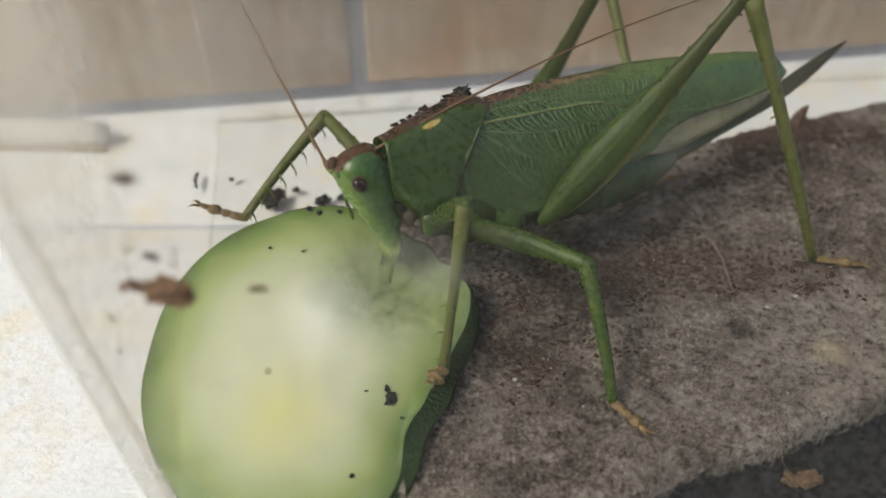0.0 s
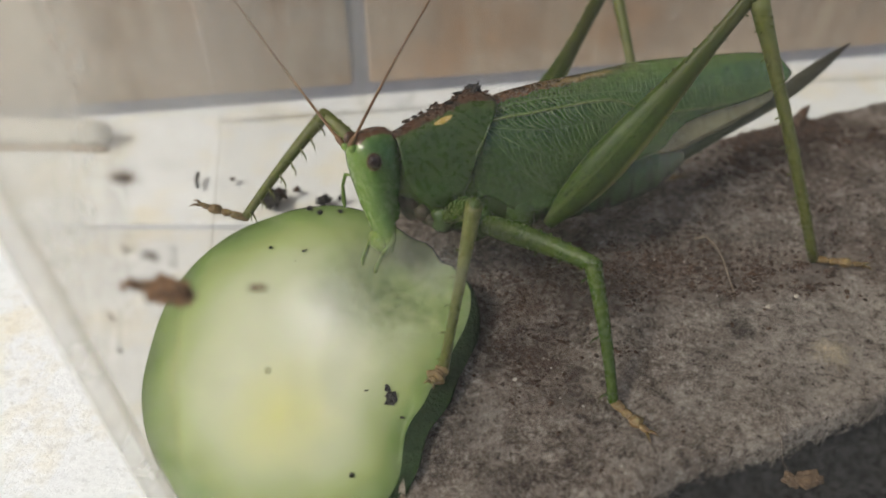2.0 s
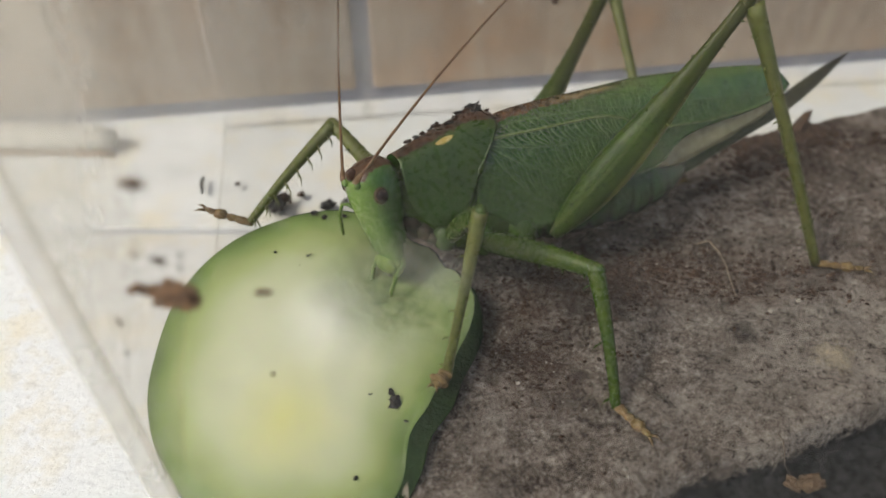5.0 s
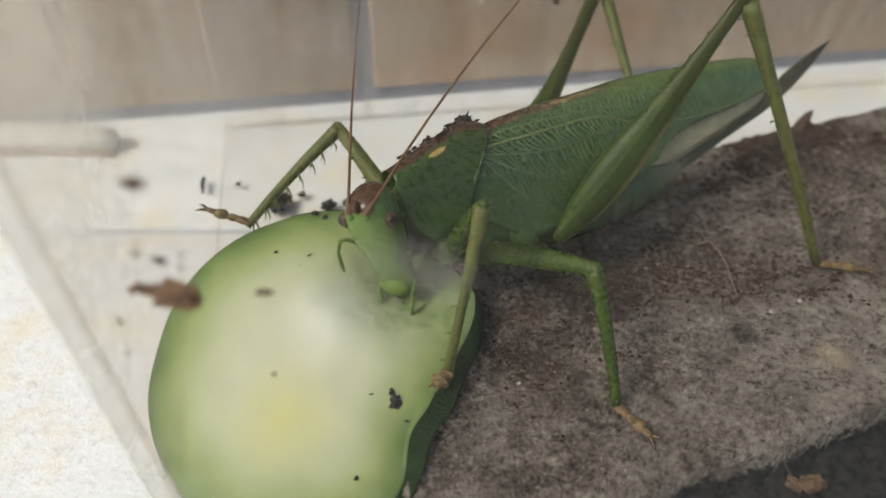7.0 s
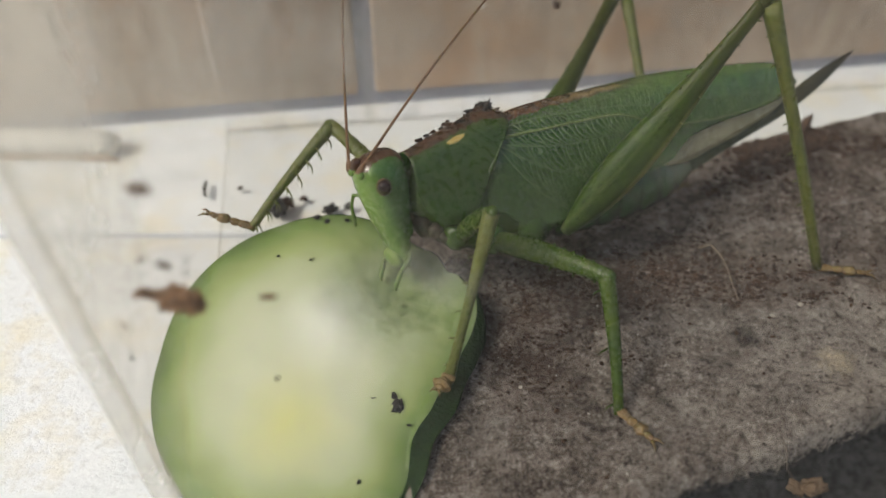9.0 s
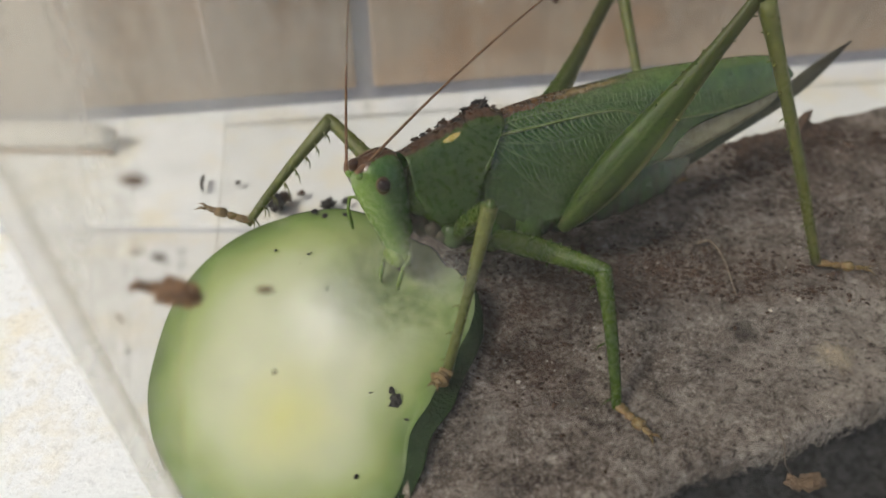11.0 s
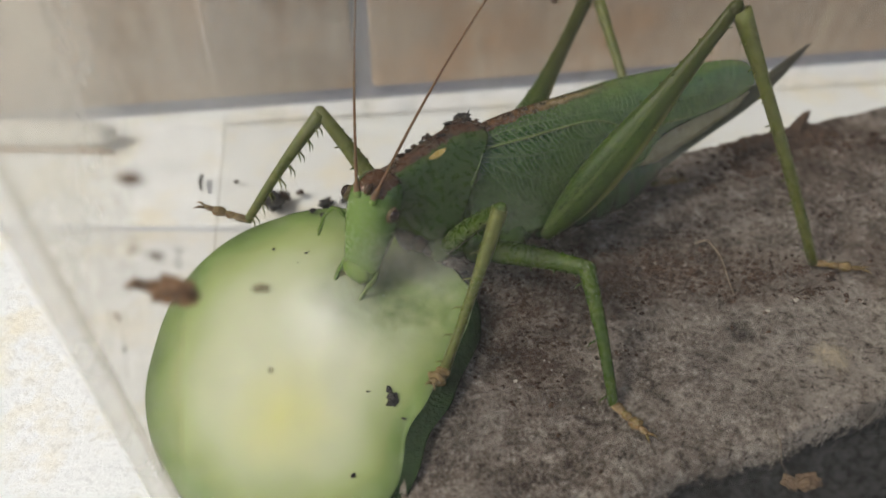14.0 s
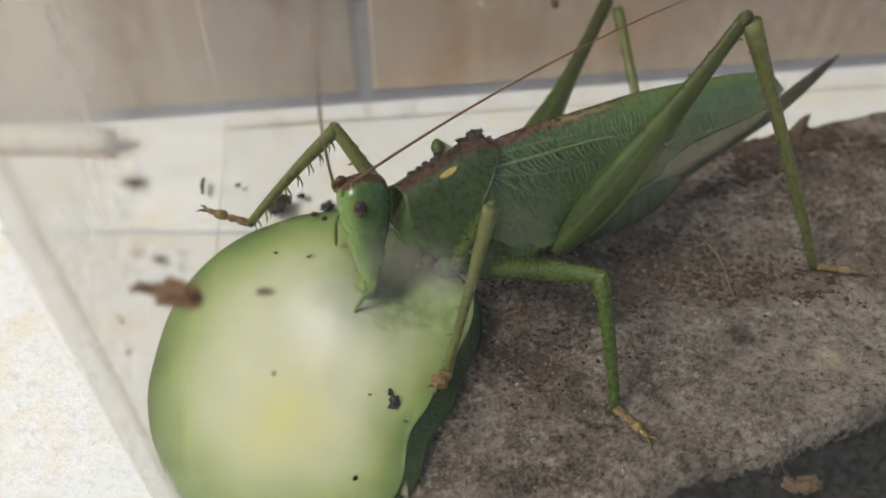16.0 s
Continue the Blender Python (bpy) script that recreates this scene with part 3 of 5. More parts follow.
def spline(table, x):
    """Smooth value between the rows (x, y) of a short table."""
    if x <= table[0][0]:
        return table[0][1]
    if x >= table[-1][0]:
        return table[-1][1]
    for i in range(len(table) - 1):
        x0, y0 = table[i]
        x1, y1 = table[i + 1]
        if x0 <= x <= x1:
            a = table[max(i - 1, 0)]
            b = table[min(i + 2, len(table) - 1)]
            h = x1 - x0
            m0 = (y1 - a[1]) / (x1 - a[0])
            m1 = (b[1] - y0) / (b[0] - x0)
            s = (x - x0) / h
            return ((2 * s ** 3 - 3 * s ** 2 + 1) * y0 + (s ** 3 - 2 * s ** 2 + s) * h * m0
                    + (3 * s ** 2 - 2 * s ** 3) * y1 + (s ** 3 - s ** 2) * h * m1)


def box_mesh(x0, y0, z0, x1, y1, z1, bevel=0.0):
    bm = bmesh.new()
    bmesh.ops.create_cube(bm, size=1.0)
    for v in bm.verts:
        v.co = Vector(((x0 + x1) / 2 + v.co.x * (x1 - x0), (y0 + y1) / 2 + v.co.y * (y1 - y0), (z0 + z1) / 2 + v.co.z * (z1 - z0)))
    if bevel:
        bmesh.ops.bevel(bm, geom=bm.edges[:], offset=bevel, segments=2, affect="EDGES", profile=0.6)
    return bm


# ---- the setting ----
ground = ob_from("ground", box_mesh(-1600, -1600, -6, 1600, 420, -0.5), M_BED, False)
tagged(ground, "bluish grey mortar bed under pale stone floor tiles", "ground", kind="structure")
# the wall runs at a slight angle behind the box
wall = ob_from("wall_north", box_mesh(-1300, 0.8, -6, 1600, 60, 1500), M_GROUT, False)
wall.matrix_world = Matrix.Translation(vec(-33, 116.2, 0)) @ Matrix.Rotation(radians(8.7), 4, "Z")
tagged(wall, "tiled wall with bluish grey joints", "wall", kind="structure")

JOINT_X, TILE_W, TILE_H = 18.8, 170.0, 170.0
for i in range(-5, 7):
    for j in range(4):
        x = JOINT_X + i * TILE_W
        part("wall_tile", box_mesh(x + 1.5, 0.0, 2.6 + j * TILE_H, x + TILE_W - 1.5, 2.0, j * TILE_H + TILE_H - 0.6, 0.7), M_WALL, wall)
for i in range(-4, 5):
    for j in range(-4, 1):
        x0, y0 = -95.0 + i * 300, 84.0 + j * 300
        part("floor_tile", box_mesh(x0 + 0.4, y0 + 0.6, -2.0, x0 + 299.2, y0 + 299.0, 0.0, 0.4), M_TABLE, ground)

# unseen screen behind the camera, added to hold back low sky light from the front
for name, b in (("sky_block_south", (-1600, -720, -1.0, 1600, -700, 520)),):
    tagged(ob_from(name, box_mesh(*b), M_SKYBLOCK, False), "plain greyish brown screen out of view, added to cut frontal sky light", "wall", kind="structure")

# ---- clear plastic box ----
box = thing("plastic_box", "clear scuffed plastic box standing on stone tiles", "box")
LEAN = 0.07
X0, X1, Y0, TOPZ = -24.6, 92.0, 36.0, 62.0
XB, YBL, YBR = -37.5, 110.5, 127.0        # back corners


def pane(name, corners, thick, mat, label=""):
    """A flat pane from four corners, with thickness along its normal."""
    bm = bmesh.new()
    a, b, c, d = [Vector(p) for p in corners]
    nrm = (b - a).cross(d - a).normalized() * thick
    skin(bm, [[a, b, c, d], [p + nrm for p in (a, b, c, d)]])
    ob = part(name, bm, mat, box, label, False)
    ob.visible_shadow = False
    return ob


pane("front_pane", [(X0 + 1, Y0, 0.4), (X1, Y0, 0.4), (X1, Y0 - LEAN * TOPZ, TOPZ), (X0 + 1, Y0 - LEAN * TOPZ, TOPZ)], 0.5, M_FRONT, "smeared front pane with dirt specks")
pane("back_pane", [(XB, YBL, 0.4), (X1, YBR, 0.4), (X1, YBR + 2.5, TOPZ), (XB, YBL + 2.5, TOPZ)], 0.5, M_BACK, "smeared back pane")
pane("side_pane", [(X0 - 0.2, Y0 + 1, 0.4), (XB - 0.2, YBL - 0.5, 0.4), (XB - 3.0, YBL, TOPZ), (X0 - 0.4, Y0 - LEAN * TOPZ + 1, TOPZ)], 0.5, M_SIDE)
pane("side_pane", [(X1 + 0.2, Y0 + 1, 0.4), (X1 + 0.2, YBR - 1, 0.4), (X1 + 3, YBR - 1, TOPZ), (X1 + 3, Y0 - LEAN * TOPZ + 1, TOPZ)], 0.5, M_PLASTIC)
pane("base_pane", [(X0, Y0, 0.35), (X1, Y0, 0.35), (X1, YBR, 0.35), (XB, YBL, 0.35)], 0.5, M_PLASTIC)
bm = bmesh.new()
tube(bm, [(X0 + 0.2, Y0 - LEAN * z, z) for z in (0.5, 2, 8, 20, 40, TOPZ)], [1.9, 1.6, 1.5, 1.4, 1.3, 1.3], 12, flat=0.5)
corner = part("corner", bm, M_CORNER, box, "milky rounded plastic corner")
corner.visible_shadow = False

# ---- weathered slab ----
AX, NX = Vector((0.937, 0.35)), Vector((-0.35, 0.937))


def slab_left(v):
    return spline([(14, 3), (20, 4.5), (30, 7), (42, 10.5), (54, 13), (82, 23)], v) + 1.2 * noise.noise(Vector((v * 0.3, 0, 5)))


def slab_edge(q):
    return 29.3 + 1.0 * noise.noise(Vector((q * 0.12, 2, 0))) + 0.3 * noise.noise(Vector((q * 0.4, 7, 0)))


def slab_far(q):
    """The far edge bulges out towards the plank's end."""
    return 77.5 + 4.0 * max(0.0, min(1.0, (38 - q) / 10)) ** 2


def slab_height(q, v):
    """Height of the plank's rough top at q along it and v across it."""
    step = min(max((v - slab_edge(q)) / 2.2 + 0.5, 0), 1)
    z = 2.6 + 3.4 * step * step * (3 - 2 * step)
    z += 0.35 * noise.noise(Vector((q * 0.07, v * 0.22, 1.0))) + 0.22 * noise.noise(Vector((q * 0.22, v * 0.8, 3.0)))
    z += 0.26 * noise.noise(Vector((q * 0.9, v * 1.5, 6.0))) + 0.15 * noise.noise(Vector((q * 2.0, v * 2.6, 8.0)))
    far = (slab_far(q) - v + 0.8 * noise.noise(Vector((q * 0.25, 9, 0)))) / 2.5
    if far < 1:
        z -= 1.6 * (1 - max(far, 0)) ** 2
    near = min(max((q - slab_left(v)) / 2.0, 0), 1)
    return z - 2.2 * (1 - near) ** 2


def slab_z(x, y):
    return slab_height(AX.x * x + AX.y * y, NX.x * x + NX.y * y)


def slab():
    """A rough plank with a split step along its near edge."""
    bm = bmesh.new()
    nu, nv = 360, 300
    v0, v1, q1 = 14.0, 77.5, 125.0
    rows = []
    for i in range(nu + 1):
        r = []
        for j in range(nv + 1):
            v = v0 + (v1 - v0) * j / nv
            q = slab_left(v) + (q1 - slab_left(v)) * i / nu
            v = v0 + (slab_far(q) - v0) * j / nv
            p = AX * q + NX * v
            r.append(Vector((p.x, max(p.y, 36.9), slab_height(q, v))))
        rows.append(r)
    skin(bm, rows, closed=False, caps=False)
    border = [r[0] for r in rows] + [rows[-1][j] for j in range(1, nv)] + [r[-1] for r in reversed(rows)] + [rows[0][j] for j in range(nv - 1, 0, -1)]
    low = [Vector((p.x, p.y, 0.95)) for p in border]
    skin(bm, [border, low], closed=True, caps=False)
    bmesh.ops.remove_doubles(bm, verts=bm.verts, dist=0.001)
    uv = bm.loops.layers.uv.new("zone")
    for f in bm.faces:
        for lp in f.loops:
            p = lp.vert.co
            q, v = AX.x * p.x + AX.y * p.y, NX.x * p.x + NX.y * p.y
            lp[uv].uv = (min(max((slab_edge(q) - v) / 2.4 + 0.45, 0.0), 1.0), 0.0)
    return bm


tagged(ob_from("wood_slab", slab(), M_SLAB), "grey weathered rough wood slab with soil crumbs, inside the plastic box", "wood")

# ---- cucumber slice ----
CUC_TILT = 33.0
right, upv, back = Vector((1, 0, 0)), Vector((0, math.sin(radians(PITCH)), math.cos(radians(PITCH)))), Vector((0, math.cos(radians(PITCH)), -math.sin(radians(PITCH))))
cy = upv * math.cos(radians(CUC_TILT)) + back * math.sin(radians(CUC_TILT))
cz = right.cross(cy)
CUC = Matrix((right, cy, cz)).transposed().to_4x4()
CUC.translation = vec(-15.51, 51.41, 7.74)
CUC_R = [(-71, 17.7), (-50, 17.3), (-31, 14.6), (-11, 15.8), (6, 18.1), (17, 20.1), (32, 21.6), (50, 21.4), (72, 21.2), (85, 21.0), (98, 20.2), (113, 19.4), (125, 18.7),
         (141, 17.6), (168, 15.8), (191, 15.6), (209, 15.7), (223, 16.0), (235, 16.4), (254, 16.8), (273, 17.4), (289, 17.7)]


def cucumber():
    c = thing("cucumber_slice", "half-eaten cucumber slice, pale flesh, dark green skin, on wood slab", "cucumber")
    c.matrix_basis = CUC
    k, rings = 120, 44

    def band(d):
        """How far the cut face stops short of the slice's edge."""
        return 1.7 * math.exp(-((d - 2) / 20.0) ** 4) + 0.8 * math.exp(-((d + 38) / 20.0) ** 4)

    def bulge(d):
        """Breadth of the skin that bulges out beside the cut face."""
        return band(d) + 1.3 * math.exp(-((d + 33) / 24.0) ** 4)

    def outline(th):
        d = math.degrees(th)
        while d > 289:
            d -= 360
        while d < -71:
            d += 360
        gnaw = math.exp(-((d - 47) / 24.0) ** 4) * (0.7 + 0.8 * noise.noise(Vector((d * 0.11, 3, 0))) + 0.4 * noise.noise(Vector((d * 0.35, 8, 0))))
        return spline(CUC_R, d) - band(d) - gnaw

    def hollow(x, y):
        d = math.hypot((x - 10.5) / 8.0, (y - 12.0) / 7.5)
        h = -2.6 * math.exp(-1.7 * d * d)
        return h * (1 + 0.16 * noise.noise(Vector((x, y, 1)) * 0.45) + 0.05 * noise.noise(Vector((x, y, 1)) * 1.6))

    inv = CUC.inverted()

    def settle(p, lift):
        """Keeps a point of the slice above what it lies on."""
        w = CUC @ (p * U)
        q2, v2 = (AX.x * w.x + AX.y * w.y) / U, (NX.x * w.x + NX.y * w.y) / U
        on = min(max((q2 - slab_left(v2) + 1.5) / 4.0, 0.0), 1.0)
        top = 2.6 + 3.4 * min(max((v2 - 27.0) / 4.5, 0.0), 1.0)
        w.z = max(w.z, (1.0 + (top - 1.0) * on * on * (3 - 2 * on) + lift) * U)
        return (inv @ w) / U

    bm = bmesh.new()
    rows = []
    for i in range(1, rings + 1):
        f = i / rings
        r = []
        for a in range(k):
            th = 2 * math.pi * a / k
            rad = outline(th) * f
            x, y = rad * math.cos(th), rad * math.sin(th)
            z = 0.9 * (1 - f ** 4) + hollow(x, y) + 0.12 * noise.noise(Vector((x, y, 4)) * 0.35)
            r.append(settle(Vector((x, y, z)), 1.35))
        rows.append(r)
    skin(bm, rows, caps=False)
    bm.verts.ensure_lookup_table()
    bm.faces.new(bm.verts[:k])
    uv = bm.loops.layers.uv.new("zone")
    for f in bm.faces:
        for lp in f.loops:
            x, y = lp.vert.co.x, lp.vert.co.y
            lp[uv].uv = (math.hypot(x, y) / outline(math.atan2(y, x)), 0.0)
    rng = random.Random(9)
    drops = []
    for i in range(26):
        x, y = rng.gauss(9.3, 3.2), rng.gauss(9.6, 3.2)
        f = math.hypot(x, y) / outline(math.atan2(y, x))
        if f < 0.95:
            drops.append((x, y, 0.9 * (1 - f ** 4) + hollow(x, y) + 0.12 * noise.noise(Vector((x, y, 4)) * 0.35), rng.uniform(0.10, 0.28)))
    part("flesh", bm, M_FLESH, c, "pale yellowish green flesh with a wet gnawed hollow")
    bm = bmesh.new()
    side = [[p * 1.0 for p in rows[-1]]]
    for d, grow, more in ((0.15, 0.22, 0.2), (0.5, 0.42, 0.55), (1.2, 0.5, 0.85), (2.2, 0.4, 1.0), (3.4, -0.1, 1.0), (4.6, -1.2, 0.8), (5.6, -3.5, 0.4)):
        r = []
        for p in rows[-1]:
            q = Vector((p.x, p.y, 0)).normalized()
            wob = 1 + 0.25 * noise.noise(Vector((p.x * 0.4, p.y * 0.4, d)))
            grown = grow * wob * (0.25 if p.x < -4 else 1.0) + more * bulge(math.degrees(math.atan2(p.y, p.x)))
            v = Vector((p.x, p.y, p.z)) + q * grown + Vector((0.0, 0.0, -d))
            r.append(settle(v, 0.9 if d < 3 else 0.4))
        side.append(r)
    skin(bm, side, caps=False)
    bm.verts.ensure_lookup_table()
    bm.faces.new(bm.verts[-k:])
    part("skin", bm, M_SKIN, c, "dark green cucumber skin")
    for i, (x, y, z, r) in enumerate(drops):
        bm = bmesh.new()
        blob(bm, settle(Vector((x, y, z + r * 0.2)), 1.4), r * 1.2, r, r * 0.7, 0.3, k=2, seed=i)
        part("juice_drop", bm, M_JUICE, c, "clear glinting drop of juice")
    return c


cucumber()

BODY = [(0, -1.14, -0.81, 0.16, 1, -0.6, -0.6),
    (0.5, -0.19, 0.09, 0.3, 1.4, 0.3, -0.3),
    (1, 0.04, 0.06, 0.01, -0.2, 0, -0.2),
    (1.5, 0.04, 0.03, 0.01, -0.5, 0.1, -0),
    (2, 0.02, 0.07, -0.02, -0.2, -0.1, -0.2),
    (2.5, 0.09, 0.06, 0.05, 0.3, -0.3, -0),
    (3, 0.21, -0.2, -0.43, -0.2, -0.6, -0.1),
    (3.5, 0.18, -0.39, -0.58, -0.2, -0.3, -0.3),
    (4, 0.27, -0.19, -0.77, -0.5, -0.2, -0.6),
    (6.5, -0.84, -2.05, -1.88, -2, -2.5, 1.7),
    (7, -0.68, -2.38, -1.86, -5.8, -4.1, 2.3),
    (7.5, -0.69, -3.19, -1.73, -7.5, -4.6, 2),
    (8, -0.7, -3.11, -1, -5.3, -3.7, 0.9),
    (8.5, -0.34, -2.97, -0.41, -6.4, -2.7, 0.3),
    (9, 0.71, -0.86, -0.43, 1, -1.2, 0.8),
    (11.5, 0.48, -1.1, -0.97, 0.8, -2.4, 0.7),
    (12, 0.59, -1.28, -1.01, -0, -2.3, 0.4),
    (12.5, 0.58, -2.43, -1.38, 0.1, -3.1, 0.8),
    (13, 0.71, -1.08, -0.78, 3.2, -1.2, 0.8),
    (13.5, 0.19, -0.82, -1.31, 4.8, -1.4, 1),
    (14, -0.95, -1.52, -2.46, 4.1, -3.6, 4.7),
    (14.5, -0.28, -2.19, -2.44, -2.2, -3.8, 5.9),
    (15, 0.32, -2.76, -3.48, -0.7, -6.4, 6.1),
    (15.5, -0.45, -2.6, -3.65, 5.5, -5.1, 4.8),
    (16, 0.14, -3.24, -3, 6.1, -4, 1.9),
]
HEAD = [
    (0, 0.25, 0.2, -0.54, 3.7, -17, -1.4),
    (0.5, 0.68, 0.17, 0.05, -1.8, -10.2, -6.8),
    (1, 0.03, 0.24, -0.23, 0.7, 3.1, -0.6),
    (1.5, -0.04, 0, -0.02, 0.5, -0.1, -0),
    (2, -0.16, 0.32, 0.01, 2, -1.3, 7.3),
    (2.5, -0.14, 0.22, -0.21, -0.6, 0.6, 3),
    (3, -0.37, 0.49, -0.17, 4.6, 1.8, 10.5),
    (3.5, 0.07, 0.4, 0.01, 12.5, -3.3, 9.8),
    (4, -0.74, 0.64, 0.14, 16.1, -7.5, 14.6),
    (6.5, -0.71, 0.1, -0.46, 4.7, -14.3, 27.7),
    (7, -1.53, 0.16, -0.31, 16.8, -18.5, 39.3),
    (7.5, -1.09, 0.38, -0.14, 19.7, -14.9, 17.5),
    (8, -0.87, 0.95, 0.16, 14.9, -20.3, 2.5),
    (8.5, -0.92, 0.88, -0.24, 28.5, -20.5, -14.2),
    (9, -0.66, 0.45, 0.47, 6, -8.9, 9.3),
    (11.5, -0.61, 0.54, 0.42, 5.9, -9.5, 13.6),
    (12, -0.37, 0.23, 0.39, 14.6, -10.5, 7.9),
    (12.5, -0.54, 0.69, 0.76, 19.2, -20.2, 11.1),
    (13, -0.65, 0.35, 0.34, 2.3, 2, 11.2),
    (13.5, -1.48, -0.01, -0.62, 1.3, 13.4, 23.7),
    (14, -1.31, 0.33, 0.18, 28.2, 4.6, 32.9),
    (14.5, -1.61, 0.39, -0.03, 41.5, -3.7, 31.9),
    (15, -1.25, 0.15, 0.41, 37.9, 1.7, 21.1),
    (15.5, -0.35, 0.13, 0.63, 18.3, 12.1, 0.6),
    (16, -1.52, 1.15, 0.7, -2.1, 6.2, -2.6),
]
# ---- bush cricket ----
BX, BY, BZ = Vector((0.913, 0.408, -0.006)), Vector((-0.371, 0.825, -0.425)), Vector((-0.169, 0.391, 0.905))
BODY_TURN = Matrix((BX, BY, BZ)).transposed().to_4x4()
BODY_AT = Vector((1.01, 70.86, 20.5))
NECK = Vector((-5.96, 0.0, 0.14))
HOME = Vector((18.0, 70.0, 6.0))

cricket = thing("bush_cricket", "green bush cricket with brown back, gnawing a cucumber slice", "insect", HOME)


def table_at(rows, t):
    """A row of six numbers at any time, smooth between the rows."""
    return [spline([(r[0], r[k]) for r in rows], t) for k in range(1, 7)]


def body_pose(t):
    x, y, z, a, b, c = table_at(BODY, t)
    return Matrix.Translation(BODY_AT + Vector((x, y, z))) @ BODY_TURN @ turn(a, b, c)


def head_pose(t):
    x, y, z, a, b, c = table_at(HEAD, t)
    return body_pose(t) @ Matrix.Translation(NECK + Vector((x, y, z))) @ turn(a, b, c)


def scaled(m):
    """A pose of the plan, in metres and in the cricket's space."""
    m = m.copy()
    m.translation = (m.translation - HOME) * U
    return m


def thorax_mesh():
    bm = bmesh.new()
    rows = []
    for x, zc, a, b in ((-7.6, -0.4, 1.2, 1.1), (-7.0, -0.3, 2.0, 1.8), (-6.4, -0.2, 2.8, 2.3), (-5.6, 0.0, 3.3, 2.5), (-4.4, -0.7, 4.2, 2.6), (-3, -2.0, 5.2, 2.8), (0, -2.6, 6.0, 2.9), (3.5, -2.8, 6.4, 2.9), (7, -3.0, 6.0, 2.7), (10, -3.2, 4.8, 2.2)):
        rows.append(ring((x, 0, zc), a, b, (0.12, 0, 1), (0, 1, 0), 20, 0.9))
    skin(bm, rows)
    for y in (-1, 1):
        for x, z, r in ((-3.2, -5.8, 1.5), (1.2, -7.4, 1.7), (6.2, -7.6, 2.0)):
            blob(bm, (x, y * 2.0, z), r, r * 0.8, r * 1.15, 0.12, seed=x)
    return bm


def pronotum_mesh():
    """The saddle behind the head: a flat disc on top, lobes down the sides, a raised rim."""
    bm = bmesh.new()
    rows = []
    n = 26
    for i in range(n + 1):
        t = i / n
        xt = -6.7 + 12.4 * t
        xl = -6.8 + 7.6 * t
        zt = spline([(0, 4.35), (0.25, 4.95), (0.55, 5.25), (0.8, 5.5), (1, 5.0)], t)
        zl = spline([(0, 0.2), (0.08, -1.8), (0.25, -3.6), (0.5, -4.3), (0.78, -3.9), (0.92, -2.0), (1, 0.2)], t)
        w = spline([(0, 2.75), (0.3, 3.1), (0.7, 3.4), (0.9, 3.3), (1, 3.12)], t)
        rim = 0.08 * (math.exp(-(t / 0.035) ** 2) + math.exp(-((1 - t) / 0.04) ** 2))
        prof = [(0.0, 0.0), (0.4, 0.03), (0.74, 0.10), (0.86, 0.20), (0.95, 0.38), (1.02, 0.60), (1.03, 0.82), (0.96, 1.0)]
        half = []
        for a, b in prof:
            z = zt + (zl - zt) * b
            x = xt + (xl - xt) * b
            dome = spline([(0, 0.0), (0.3, 0.5), (0.65, 1.3), (0.9, 1.4), (1, 1.0)], t)
            half.append((x, (w + rim) * a, z + (rim if b < 0.1 else 0) + dome * max(0.0, 1 - a * a)))
        r = [Vector((x, -y, z)) for x, y, z in reversed(half)] + [Vector((x, y, z)) for x, y, z in half[1:]]
        rows.append(r)
    skin(bm, rows, closed=False, caps=False)
    shell(bm, 0.07)
    return bm


def wing_top(x):
    return spline([(2.5, 5.0), (6, 5.9), (10.2, 6.15), (14.5, 6.1), (19.3, 6.0), (25.6, 5.9), (35.6, 4.8), (43.6, 3.6), (47.2, 2.2), (48.4, 0.4)], x)


def wing_low(x):
    return spline([(2.5, -4.5), (5.7, -7.2), (9, -7.8), (12, -7.2), (15, -6.2), (19, -5.1), (23, -4.9), (26, -4.4), (28, -3.0), (31, -2.2), (35, -1.9), (40, -1.8), (45, -1.4), (47.5, -0.7), (48.4, 0.0)], x)


def wing_side(x, v):
    """Half breadth of the folded wing: a narrow roof, then the steep flank."""
    w = spline([(2.5, 3.1), (10, 3.4), (20, 3.2), (30, 2.3), (40, 1.4), (48.4, 0.5)], x)
    return w * min(1.0, spline([(0, 0.06), (0.06, 0.30), (0.16, 0.66), (0.3, 0.88), (0.55, 1.0), (1, 0.96)], v))


def wing_point(x, v, side, lift=0.0):
    zt, zl = wing_top(x), wing_low(x)
    return Vector((x, side * (wing_side(x, v) + lift), zt + (zl - zt) * v))


